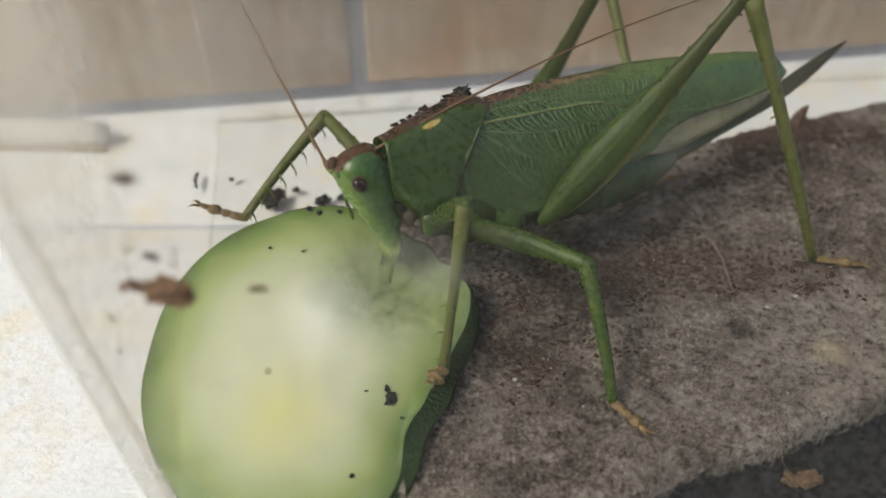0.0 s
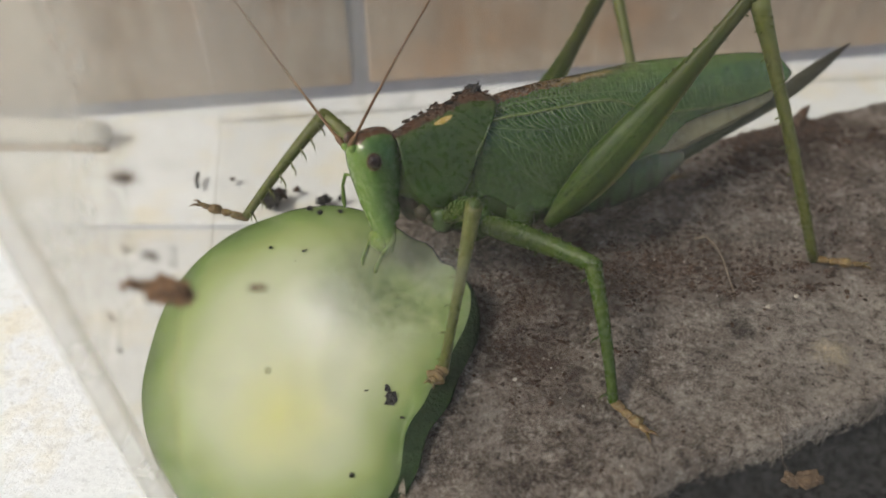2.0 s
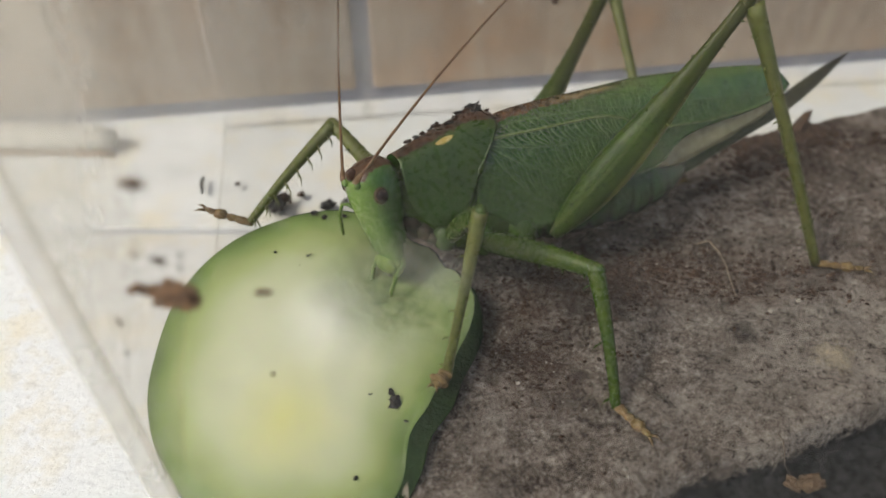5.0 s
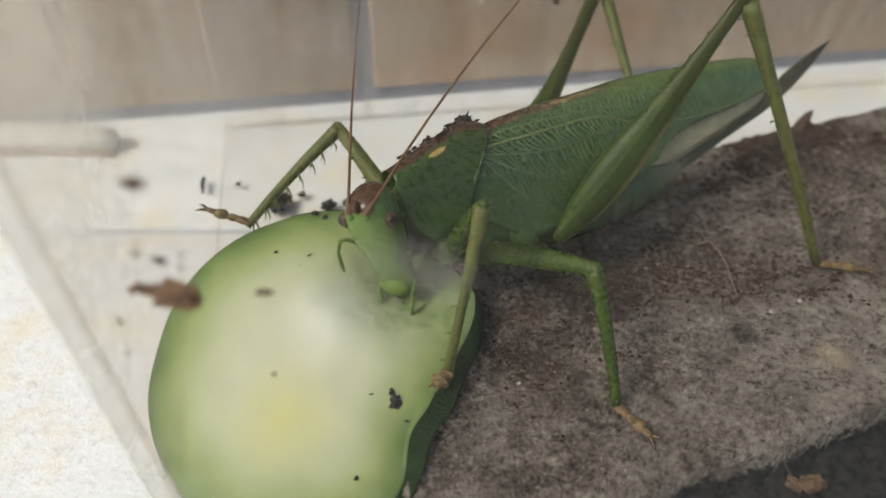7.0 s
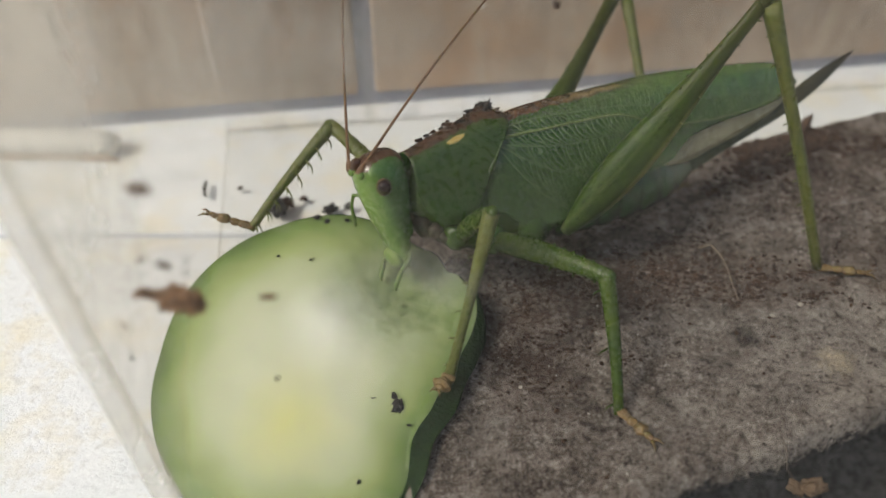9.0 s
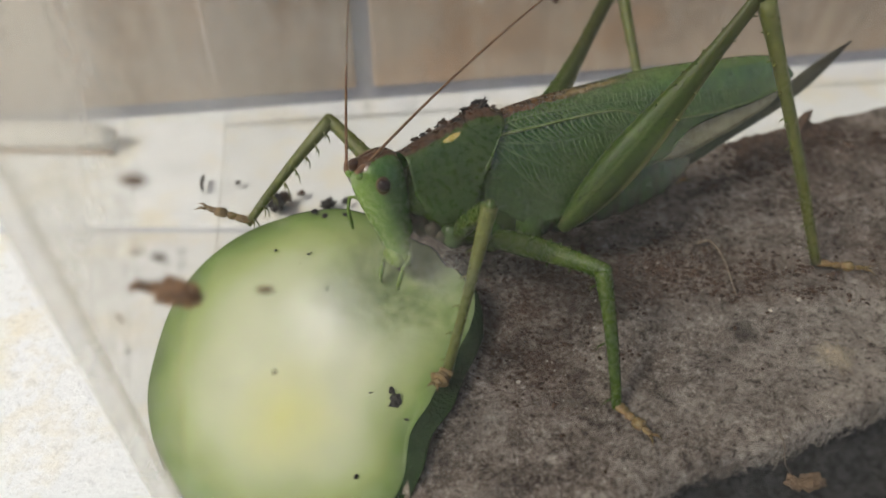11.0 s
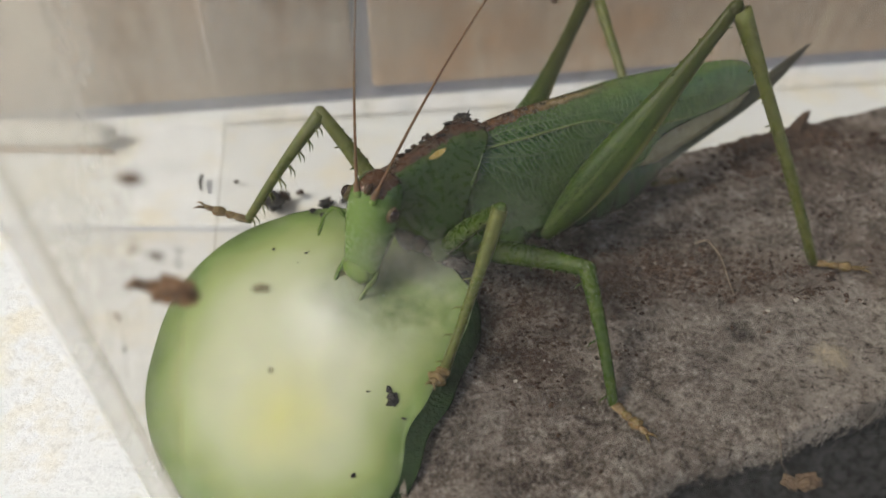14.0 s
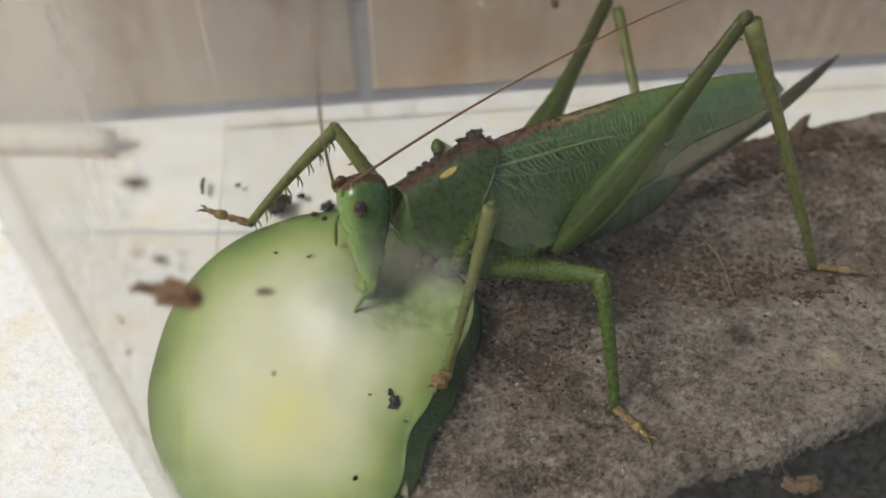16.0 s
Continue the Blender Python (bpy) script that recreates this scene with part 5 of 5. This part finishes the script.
# knees: seconds and place in the plan
KNEES = {
    "front_near": [(0, 1.92, 56.32, 25.56), (0.5, 2.68, 56.63, 25.27), (1, 2.88, 56.62, 25.21), (1.5, 2.84, 56.57, 25.25), (2, 2.82, 56.54, 25.25), (2.5, 2.82, 56.62, 25.23), (3, 2.98, 56.45, 25.15), (3.5, 2.94, 56.37, 25.17), (4, 2.96, 56.5, 25.01), (6.5, 3.27, 56.79, 25.12), (7, 3.25, 56.95, 25.44), (7.5, 2.95, 56.44, 25.81), (8, 3.01, 56.43, 25.89), (8.5, 2.8, 56.13, 26.23), (9, 3.89, 56.8, 25.23), (11.5, 3.92, 57.13, 25.05), (12, 4.02, 56.98, 25.13), (12.5, 3.56, 56.86, 25.36), (13, 4.19, 57.08, 25), (13.5, 4.57, 57.66, 24.42), (14, 5.28, 58.24, 23.75), (14.5, 5.99, 58.12, 24.29), (15, 6.4, 57.78, 23.77), (15.5, 5.53, 59.25, 23.38), (16, 4.28, 58.45, 24.35)],
    "middle_near": [(0, 14.52, 57.22, 16.97), (0.5, 15.25, 57.82, 16.51), (1, 15.17, 57.33, 16.98), (1.5, 15.11, 57.21, 17.1), (2, 15.11, 57.28, 17.03), (2.5, 15.11, 57.28, 17.05), (3, 15.04, 56.95, 17.32), (3.5, 14.79, 56.77, 17.54), (4, 14.86, 56.87, 17.47), (6.5, 15.1, 55.89, 17.64), (7, 14.51, 55.55, 18.45), (7.5, 14.57, 54.68, 18.94), (8, 14.51, 54.9, 18.84), (8.5, 14.89, 54.49, 19.06), (9, 15.77, 56.18, 17.55), (11.5, 15.49, 56.15, 17.64), (12, 15.35, 55.84, 17.99), (12.5, 15.68, 55.27, 18.34), (13, 15.97, 56.79, 17.09), (13.5, 16.41, 59.24, 14.65), (14, 14.51, 57.49, 16.63), (14.5, 15.09, 55.96, 17.85), (15, 15.35, 55.06, 18.04), (15.5, 14.58, 56.8, 16.89), (16, 15.45, 55.74, 17.53)],
    "hind_near": [(0, 31.67, 76.03, 36.97), (0.5, 32.07, 75.71, 37.13), (1, 32.01, 75.3, 37.14), (1.5, 31.99, 75.2, 37.15), (2, 32.06, 75.53, 37.11), (2.5, 32.08, 75.57, 37.11), (3, 31.9, 75.6, 37.05), (3.5, 31.94, 75.91, 37.06), (4, 31.95, 76.03, 37.05), (6.5, 31.17, 75.98, 36.85), (7, 31.34, 77.03, 36.69), (7.5, 31.5, 76.35, 36.89), (8, 31.84, 75.97, 37.12), (8.5, 32.5, 75.5, 37.49), (9, 33.01, 75.8, 37.64), (11.5, 32.49, 75.88, 37.4), (12, 32.57, 75.94, 37.4), (12.5, 32.41, 75.07, 37.5), (13, 32.61, 75.68, 37.51), (13.5, 32.07, 75.42, 37.33), (14, 30.42, 75.32, 36.52), (14.5, 31.08, 74.69, 36.9), (15, 30.87, 73.55, 36.94), (15.5, 29.73, 74.01, 36.28), (16, 30.6, 72.95, 36.89)],
    "front_far": [(0, -14.29, 79.81, 20.5), (0.5, -14.39, 79.75, 20.77), (1, -14.35, 79.51, 20.86), (1.5, -14.36, 79.46, 20.89), (2, -14.35, 79.44, 20.93), (2.5, -14.42, 79.45, 20.88), (3, -14.32, 79.05, 21.08), (3.5, -14.1, 78.87, 21.16), (4, -14.12, 78.92, 21.1), (6.5, -13.21, 78.26, 20.44), (7, -12.95, 76.73, 21.44), (7.5, -12.67, 73.88, 23.61), (8, -12.94, 75.23, 22.95), (8.5, -13.14, 75.13, 23.35), (9, -14.11, 77.91, 21.79), (11.5, -13.93, 77.61, 21.79), (12, -13.58, 77.17, 22.01), (12.5, -12.85, 76.16, 21.98), (13, -14, 78.61, 20.89), (13.5, -14.33, 78.25, 21.71), (14, -14.09, 74.13, 24.82), (14.5, -14.3, 71.92, 25.55), (15, -13.28, 72.43, 24.83), (15.5, -13.25, 72.07, 24.78), (16, -12.59, 72.9, 23.96)],
    "middle_far": [(0, 0.8, 76.0, 18.0), (13, 0.8, 75.0, 18.0), (13.5, 0.65, 74.4, 19.25), (14, 0.48, 76.22, 21.36), (14.5, 0.97, 76.55, 21.63), (15, -1.8, 75.5, 20.65), (15.5, -1.67, 75.4, 20.62), (16, -1.13, 74.85, 20.35)],
    "hind_far": [(0, 24.06, 107.08, 24.17), (0.5, 25.01, 107.64, 24.01), (1, 25.03, 107.65, 23.85), (1.5, 24.95, 107.64, 23.95), (2, 24.91, 107.55, 24.09), (2.5, 24.99, 107.58, 24.07), (3, 24.96, 107.46, 24.05), (3.5, 24.99, 107.22, 24.24), (4, 24.93, 107.2, 24.4), (6.5, 23.16, 106.78, 23.78), (7, 22.73, 106.11, 24.57), (7.5, 22.78, 105.5, 24.91), (8, 23.52, 105.52, 25.11), (8.5, 24.27, 105.28, 25.44), (9, 25.52, 106.68, 25.06), (11.5, 25.19, 107.11, 24.35), (12, 25.39, 106.89, 24.49), (12.5, 25.61, 106.65, 24.24), (13, 25.86, 107.15, 24.25), (13.5, 24.93, 107.43, 23.96), (14, 22.12, 107.15, 23.7), (14.5, 22.45, 106.8, 23.78), (15, 22.6, 106.77, 23.73), (15.5, 22.59, 107.25, 23.13), (16, 24.78, 107.06, 23.23)],
}

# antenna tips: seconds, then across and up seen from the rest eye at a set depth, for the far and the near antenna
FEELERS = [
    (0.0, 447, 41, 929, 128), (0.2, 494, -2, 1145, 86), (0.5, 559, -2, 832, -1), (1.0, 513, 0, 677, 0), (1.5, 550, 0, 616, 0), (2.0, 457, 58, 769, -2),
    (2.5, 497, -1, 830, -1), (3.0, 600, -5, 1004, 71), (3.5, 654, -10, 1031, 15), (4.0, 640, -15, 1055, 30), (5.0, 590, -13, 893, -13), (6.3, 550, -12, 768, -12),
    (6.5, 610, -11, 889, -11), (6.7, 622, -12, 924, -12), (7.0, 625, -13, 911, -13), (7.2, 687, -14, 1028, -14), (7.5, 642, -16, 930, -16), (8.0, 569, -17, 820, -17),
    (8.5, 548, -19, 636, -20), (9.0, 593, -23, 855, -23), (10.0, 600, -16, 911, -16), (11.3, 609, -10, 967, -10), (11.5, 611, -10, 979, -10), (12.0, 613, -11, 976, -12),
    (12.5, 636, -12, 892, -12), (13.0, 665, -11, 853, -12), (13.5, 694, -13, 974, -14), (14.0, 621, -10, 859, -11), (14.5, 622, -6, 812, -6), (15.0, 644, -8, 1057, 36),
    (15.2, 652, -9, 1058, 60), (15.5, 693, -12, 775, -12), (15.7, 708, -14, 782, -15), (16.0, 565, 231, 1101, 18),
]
SOCKET = {1: Vector((-11.6, 0.95, 4.4)) - NECK, -1: Vector((-11.6, -0.95, 4.4)) - NECK}


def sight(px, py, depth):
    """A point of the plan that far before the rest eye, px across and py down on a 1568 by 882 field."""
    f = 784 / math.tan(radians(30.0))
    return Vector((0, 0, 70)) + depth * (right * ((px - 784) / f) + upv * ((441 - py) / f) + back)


# the thigh meets the shin beside its end
SIDESTEP = {"hind_far": (-1.75, 0, 0.9), "hind_near": (-0.7, 0, 0.25)}


def motions():
    times = [i * 0.25 for i in range(65)]
    walk(CRICKET["thorax"], [(t, scaled(body_pose(t))) for t in times])
    walk(CRICKET["head"], [(t, scaled(head_pose(t))) for t in times])
    for name in LEGS:
        f, tb, hip, knee, foot, l1, l2 = CRICKET[name]
        fr, tr = [], []
        for t in times:
            h = body_pose(t) @ hip
            if name in KNEES:
                k = Vector([spline([(r[0], r[c]) for r in KNEES[name]], t) for c in (1, 2, 3)])
            else:
                k = knee_at(h, foot, knee, l1, l2)
            bend = k - (h + foot) / 2
            j = Vector(SIDESTEP.get(name, (0, 0, 0)))
            fr.append((t, scaled(along(k + (h - k).normalized() * l1 + j, k + j, bend))))
            tr.append((t, scaled(along(k, foot, bend))))
        walk(f, fr)
        walk(tb, tr)
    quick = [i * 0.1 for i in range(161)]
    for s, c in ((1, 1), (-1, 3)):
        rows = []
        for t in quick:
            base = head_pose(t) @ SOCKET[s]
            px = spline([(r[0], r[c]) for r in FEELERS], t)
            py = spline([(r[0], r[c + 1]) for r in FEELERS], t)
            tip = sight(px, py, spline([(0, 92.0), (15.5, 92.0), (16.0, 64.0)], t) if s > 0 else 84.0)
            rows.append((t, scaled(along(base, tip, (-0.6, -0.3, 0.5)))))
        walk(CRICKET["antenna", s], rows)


# ---- loose things ----
strip = thing("plastic_strip", "off-white curved plastic strip lying at the wall foot", "strip")
PATH = ((-82, 104.4, 2.2), (-78, 104.6, 2.2), (-73, 104.8, 2.2), (-67, 104.8, 2.2), (-61, 104.6, 2.2), (-56, 104.4, 2.2), (-54, 104.2, 2.0))
bm = bmesh.new()
tube(bm, PATH, [2.0, 2.1, 2.1, 2.1, 2.0, 1.9, 1.4], 18, flat=1.15)
part("body", bm, M_ROD, strip)
bm = bmesh.new()
tube(bm, [(x + 0.4, y - 2.2, 0.55) for x, y, z in PATH[1:]], [0.5, 0.55, 0.5, 0.55, 0.6, 0.45], 8)
part("grime", bm, M_STAIN, strip, "brown grime along the lower edge")


def crumb(name, at, size, mat, seed, label, category="crumb", group="", turned=None, k=2, rough=0.7):
    """A loose crumb: size gives its half axes."""
    bm = bmesh.new()
    blob(bm, (0, 0, 0), *size, rough, k=k, seed=seed)
    ob = ob_from(name, bm, mat, False)
    ob.matrix_world = Matrix.Translation(vec(*at)) @ (turned or Matrix.Rotation(seed * 1.7, 4, "Z"))
    return tagged(ob, label, category, group)


PANE_TURN = Matrix.Rotation(math.atan(LEAN), 4, "X")


def on_pane(x, z, out=0.6):
    return (x, Y0 - LEAN * z + out, z)


# dirt sticking to the inside of the front pane
bm = bmesh.new()
rng = random.Random(31)
for x, z, r in ((1.2, -0.2, 0.8), (0.5, 0.1, 1.0), (-0.2, -0.1, 0.85), (0.8, -0.7, 0.55), (1.4, 0.5, 0.4), (0.2, 0.7, 0.5), (-0.9, 0.1, 0.5), (-1.6, 0.3, 0.42), (-2.2, 0.15, 0.3), (-1.8, 0.6, 0.25)):
    blob(bm, (x, 0, z), r, r * 0.5, r * 0.95, 0.5, k=3, seed=x * 5 + z)
    for i in range(5):
        a = rng.uniform(0, 6.28)
        q = r * rng.uniform(0.25, 0.45)
        blob(bm, (x + r * math.cos(a), rng.uniform(-0.3, 0.3), z + 0.8 * r * math.sin(a)), q, q * 0.8, q, 0.9, k=2, seed=i + x)
clod = ob_from("soil_clod", bm, M_CLOD, False)
clod.matrix_world = Matrix.Translation(vec(*on_pane(-17.9, 35.9, 0.9))) @ PANE_TURN @ Matrix.Rotation(radians(8), 4, "Y")
tagged(clod, "brown soil clod stuck to the front pane", "soil")
for i, (x, z, a, b, m) in enumerate(((-11.6, 36.4, 0.62, 0.3, M_SOILBROWN), (-12.4, 27.7, 0.18, 0.2, M_SOIL), (-17.3, 45.4, 0.7, 0.5, M_SOILBROWN), (-17.5, 39.3, 0.45, 0.34, M_SOIL),
                                     (-21.6, 33.5, 0.2, 0.45, M_GRIT), (-22.1, 30.1, 0.14, 0.14, M_BLACK), (-18.9, 39.8, 0.07, 0.35, M_BLACK), (-18.5, 39.9, 0.06, 0.2, M_BLACK),
                                     (-16.0, 39.8, 0.08, 0.28, M_BLACK), (-16.3, 38.7, 0.09, 0.34, M_BLACK))):
    crumb("dirt_speck", on_pane(x, z), (a, 0.12, b), m, i + 2, "small dark dirt speck stuck to the front pane", "dirt", "specks on the pane", PANE_TURN)
for x, z, r, m in ((17.1, 19.5, 0.75, M_SOIL), (5.2, 20.1, 0.5, M_GRIT)):
    crumb("dirt_speck", (x, YBL + (YBR - YBL) * (x - XB) / (X1 - XB) + 0.04 * z - 0.65, z), (r, 0.15, r * 0.9), m, 7, "dirt speck stuck to the back pane", "dirt", "specks on the back pane")

# crumbs on the bottom of the box, behind the slice
for i, (x, y, a, b, c, m) in enumerate(((-25.1, 87.6, 1.5, 1.3, 1.3, M_BLACK), (-24.0, 89.0, 0.9, 0.8, 0.9, M_SOIL), (-21.8, 90.8, 0.6, 0.5, 0.3, M_SOIL), (-17.4, 88.0, 1.1, 0.8, 0.6, M_BLACK),
                                        (-31.8, 93.5, 0.45, 0.35, 0.2, M_SOIL), (-15.0, 88.6, 0.6, 0.5, 0.5, M_BLACK))):
    crumb("soil_crumb", (x, y, 0.86 + c * 0.7), (a, b, c), m, i + 1, "dark soil crumb on the clear box bottom", "soil", "crumbs in the box", k=3)
bm = bmesh.new()
tube(bm, [(-37.4, 95.0, 1.1), (-37.2, 93.0, 1.25), (-36.6, 91.2, 1.1)], [0.26, 0.32, 0.2], 6)
tagged(ob_from("stick", bm, M_BLACK), "tiny dark stick lying on the clear box bottom", "twig")

# specks on the slice
for i, (x, y, r) in enumerate(((-4.2, 14.5, 0.2), (-0.4, 14.0, 0.17), (-0.1, 14.2, 0.12), (-1.2, 12.7, 0.1), (7.7, -2.8, 0.28), (6.7, -11.4, 0.24), (-0.4, 20.3, 0.42), (0.9, 19.7, 0.35), (3.3, 19.9, 0.32))):
    at = CUC @ vec(x, y, 0.75 if y < 17 else 0.3)
    crumb("dirt_speck", at / U, (r, r * 0.8, r * 0.6), M_BLACK, i + 3, "tiny black dirt speck on the cucumber slice", "dirt", "specks on the slice")
bm = bmesh.new()
blob(bm, (10.2, -3.6, 0.65), 0.55, 0.7, 0.3, 0.9, k=3, seed=2)
blob(bm, (9.8, -2.6, 0.7), 0.3, 0.35, 0.25, 0.9, k=2, seed=4)
blob(bm, (11.4, -5.6, 0.5), 0.3, 0.12, 0.12, 0.6, k=2, seed=6)
flake = ob_from("soil_flake", bm, M_BLACK, False)
flake.matrix_world = CUC
tagged(flake, "black soil flake on the cucumber flesh", "soil")

# on the slab
for i, (x, y, r) in enumerate(((41.3, 63.5, 0.30), (37.4, 61.8, 0.26), (7.4, 51.1, 0.24), (26.0, 70.0, 0.13), (46.0, 56.0, 0.16), (38.4, 46.9, 0.16), (12.0, 49.0, 0.12), (52.0, 60.0, 0.16))):
    crumb("grit", (x, y, slab_z(x, y) + r * 0.4), (r, r * 0.8, r * 0.7), M_GRIT, i + 4, "tiny whitish grit grain on the weathered slab", "grit", "grit on the slab")
for name, pts, r in (("plant_fibre", ((31.6, 73.2, 0.5), (33.1, 73.4, 0.9), (34.0, 71.5, 0.8), (34.3, 69.5, 0.4), (34.0, 66.6, 0.6), (34.2, 64.2, 0.3)), 0.22),
                     ("hair", ((32.6, 44.6, 0.5), (32.9, 43.6, 0.9), (33.3, 42.6, 1.2), (34.0, 41.9, 0.9)), 0.07)):
    bm = bmesh.new()
    tube(bm, [(x, y, slab_z(x, y) + z) for x, y, z in pts], [r * (1 - 0.5 * i / len(pts)) for i in range(len(pts))], 6)
    tagged(ob_from(name, bm, M_FIBRE), "thin curled tan plant fibre on the weathered slab", "fibre")
for i, (x, y, a, b, c) in enumerate(((36.0, 41.6, 1.4, 0.9, 0.6), (34.2, 41.5, 0.9, 0.7, 0.45), (20.2, 37.8, 1.1, 0.7, 0.5))):
    crumb("soil_crumb", (x, y, slab_z(x, y) + c * 0.4), (a, b, c), M_TANCRUMB, i + 2, "tan soil crumb on the split edge of the slab", "soil", "tan crumbs", k=3, rough=0.5)
rng = random.Random(21)
bm = bmesh.new()
# heaps: centre, spread along x and y, number of clumps, largest crumb
SOIL_HEAPS = ((50, 98.5, 6, 2.2, 70, 0.6), (42, 92, 6, 2.6, 28, 0.42), (33, 77, 9, 4, 16, 0.3), (26, 68, 8, 2.6, 46, 0.34), (38, 67.5, 6, 2.2, 34, 0.36), (15, 65, 6, 4.0, 40, 0.28), (8, 55, 3, 5, 26, 0.22), (60, 86, 10, 8, 14, 0.25))
for hx, hy, sx, sy, clumps, size in SOIL_HEAPS:
    for c in range(clumps):
        cx, cy0, spread = rng.gauss(hx, sx), rng.gauss(hy, sy), rng.uniform(0.35, 1.5)
        for i in range(rng.randint(5, 22)):
            x, y = rng.gauss(cx, spread * 1.5), rng.gauss(cy0, spread)
            q, v = AX.x * x + AX.y * y, NX.x * x + NX.y * y
            if v > 76.6 or v < 30 or q < slab_left(v) + 1:
                continue
            r = size * rng.uniform(0.15, 1.0) ** 2
            mi = 1 if rng.random() < 0.25 else 0
            got = bmesh.ops.create_icosphere(bm, subdivisions=1, radius=1.0)["verts"]
            off = Vector((i * 0.7, cx, cy0))
            for w in got:
                f = r * (1 + 0.7 * noise.noise(w.co * 1.5 + off))
                w.co = Vector((x + w.co.x * f * 1.3, y + w.co.y * f, slab_height(q, v) + r * 0.15 + w.co.z * f * 0.7))
            for f in {f for w in got for f in w.link_faces}:
                f.material_index = mi
tagged(ob_from("soil_crumbs", bm, [M_SOIL, M_SOILDARK], False), "dark brown soil crumbs strewn over the weathered slab", "soil", kind="stuff")
bm = bmesh.new()
tube(bm, [(53.6, 100.5, 5.4), (54.4, 101.0, 7.0), (55.0, 101.4, 8.2), (55.5, 101.5, 9.0)], [1.2, 0.95, 0.6, 0.12], 7)
tagged(ob_from("soil_flake", bm, M_SOILDARK, False), "dark pointed soil flake on the slab edge", "soil")
bm = bmesh.new()
for i in range(1500):
    q, v = rng.uniform(16, 85), rng.uniform(30.5, 76)
    if q < slab_left(v) + 1:
        continue
    p = AX * q + NX * v
    if p.y < 37.5:
        continue
    r = 0.05 + 0.22 * rng.random() ** 3
    mi = rng.choice((0, 1, 1, 1, 1, 1, 1, 1, 2, 2, 2, 2))
    r = r if mi < 2 else r * 0.45
    got = bmesh.ops.create_cube(bm, size=1.0)["verts"]
    m = Matrix.Translation((p.x, p.y, slab_height(q, v) + r * 0.3)) @ Euler((rng.uniform(0, 3), rng.uniform(0, 3), rng.uniform(0, 3))).to_matrix().to_4x4()
    for w in got:
        w.co = m @ Vector((w.co.x * r * 2.4, w.co.y * r * 1.6, w.co.z * r * 1.3))
    for f in {f for w in got for f in w.link_faces}:
        f.material_index = mi
tagged(ob_from("loose_grit", bm, [M_SOILDARK, M_SLAB, M_GRIT], False), "fine soil and grit scattered over the weathered slab", "grit", kind="stuff")


motions()
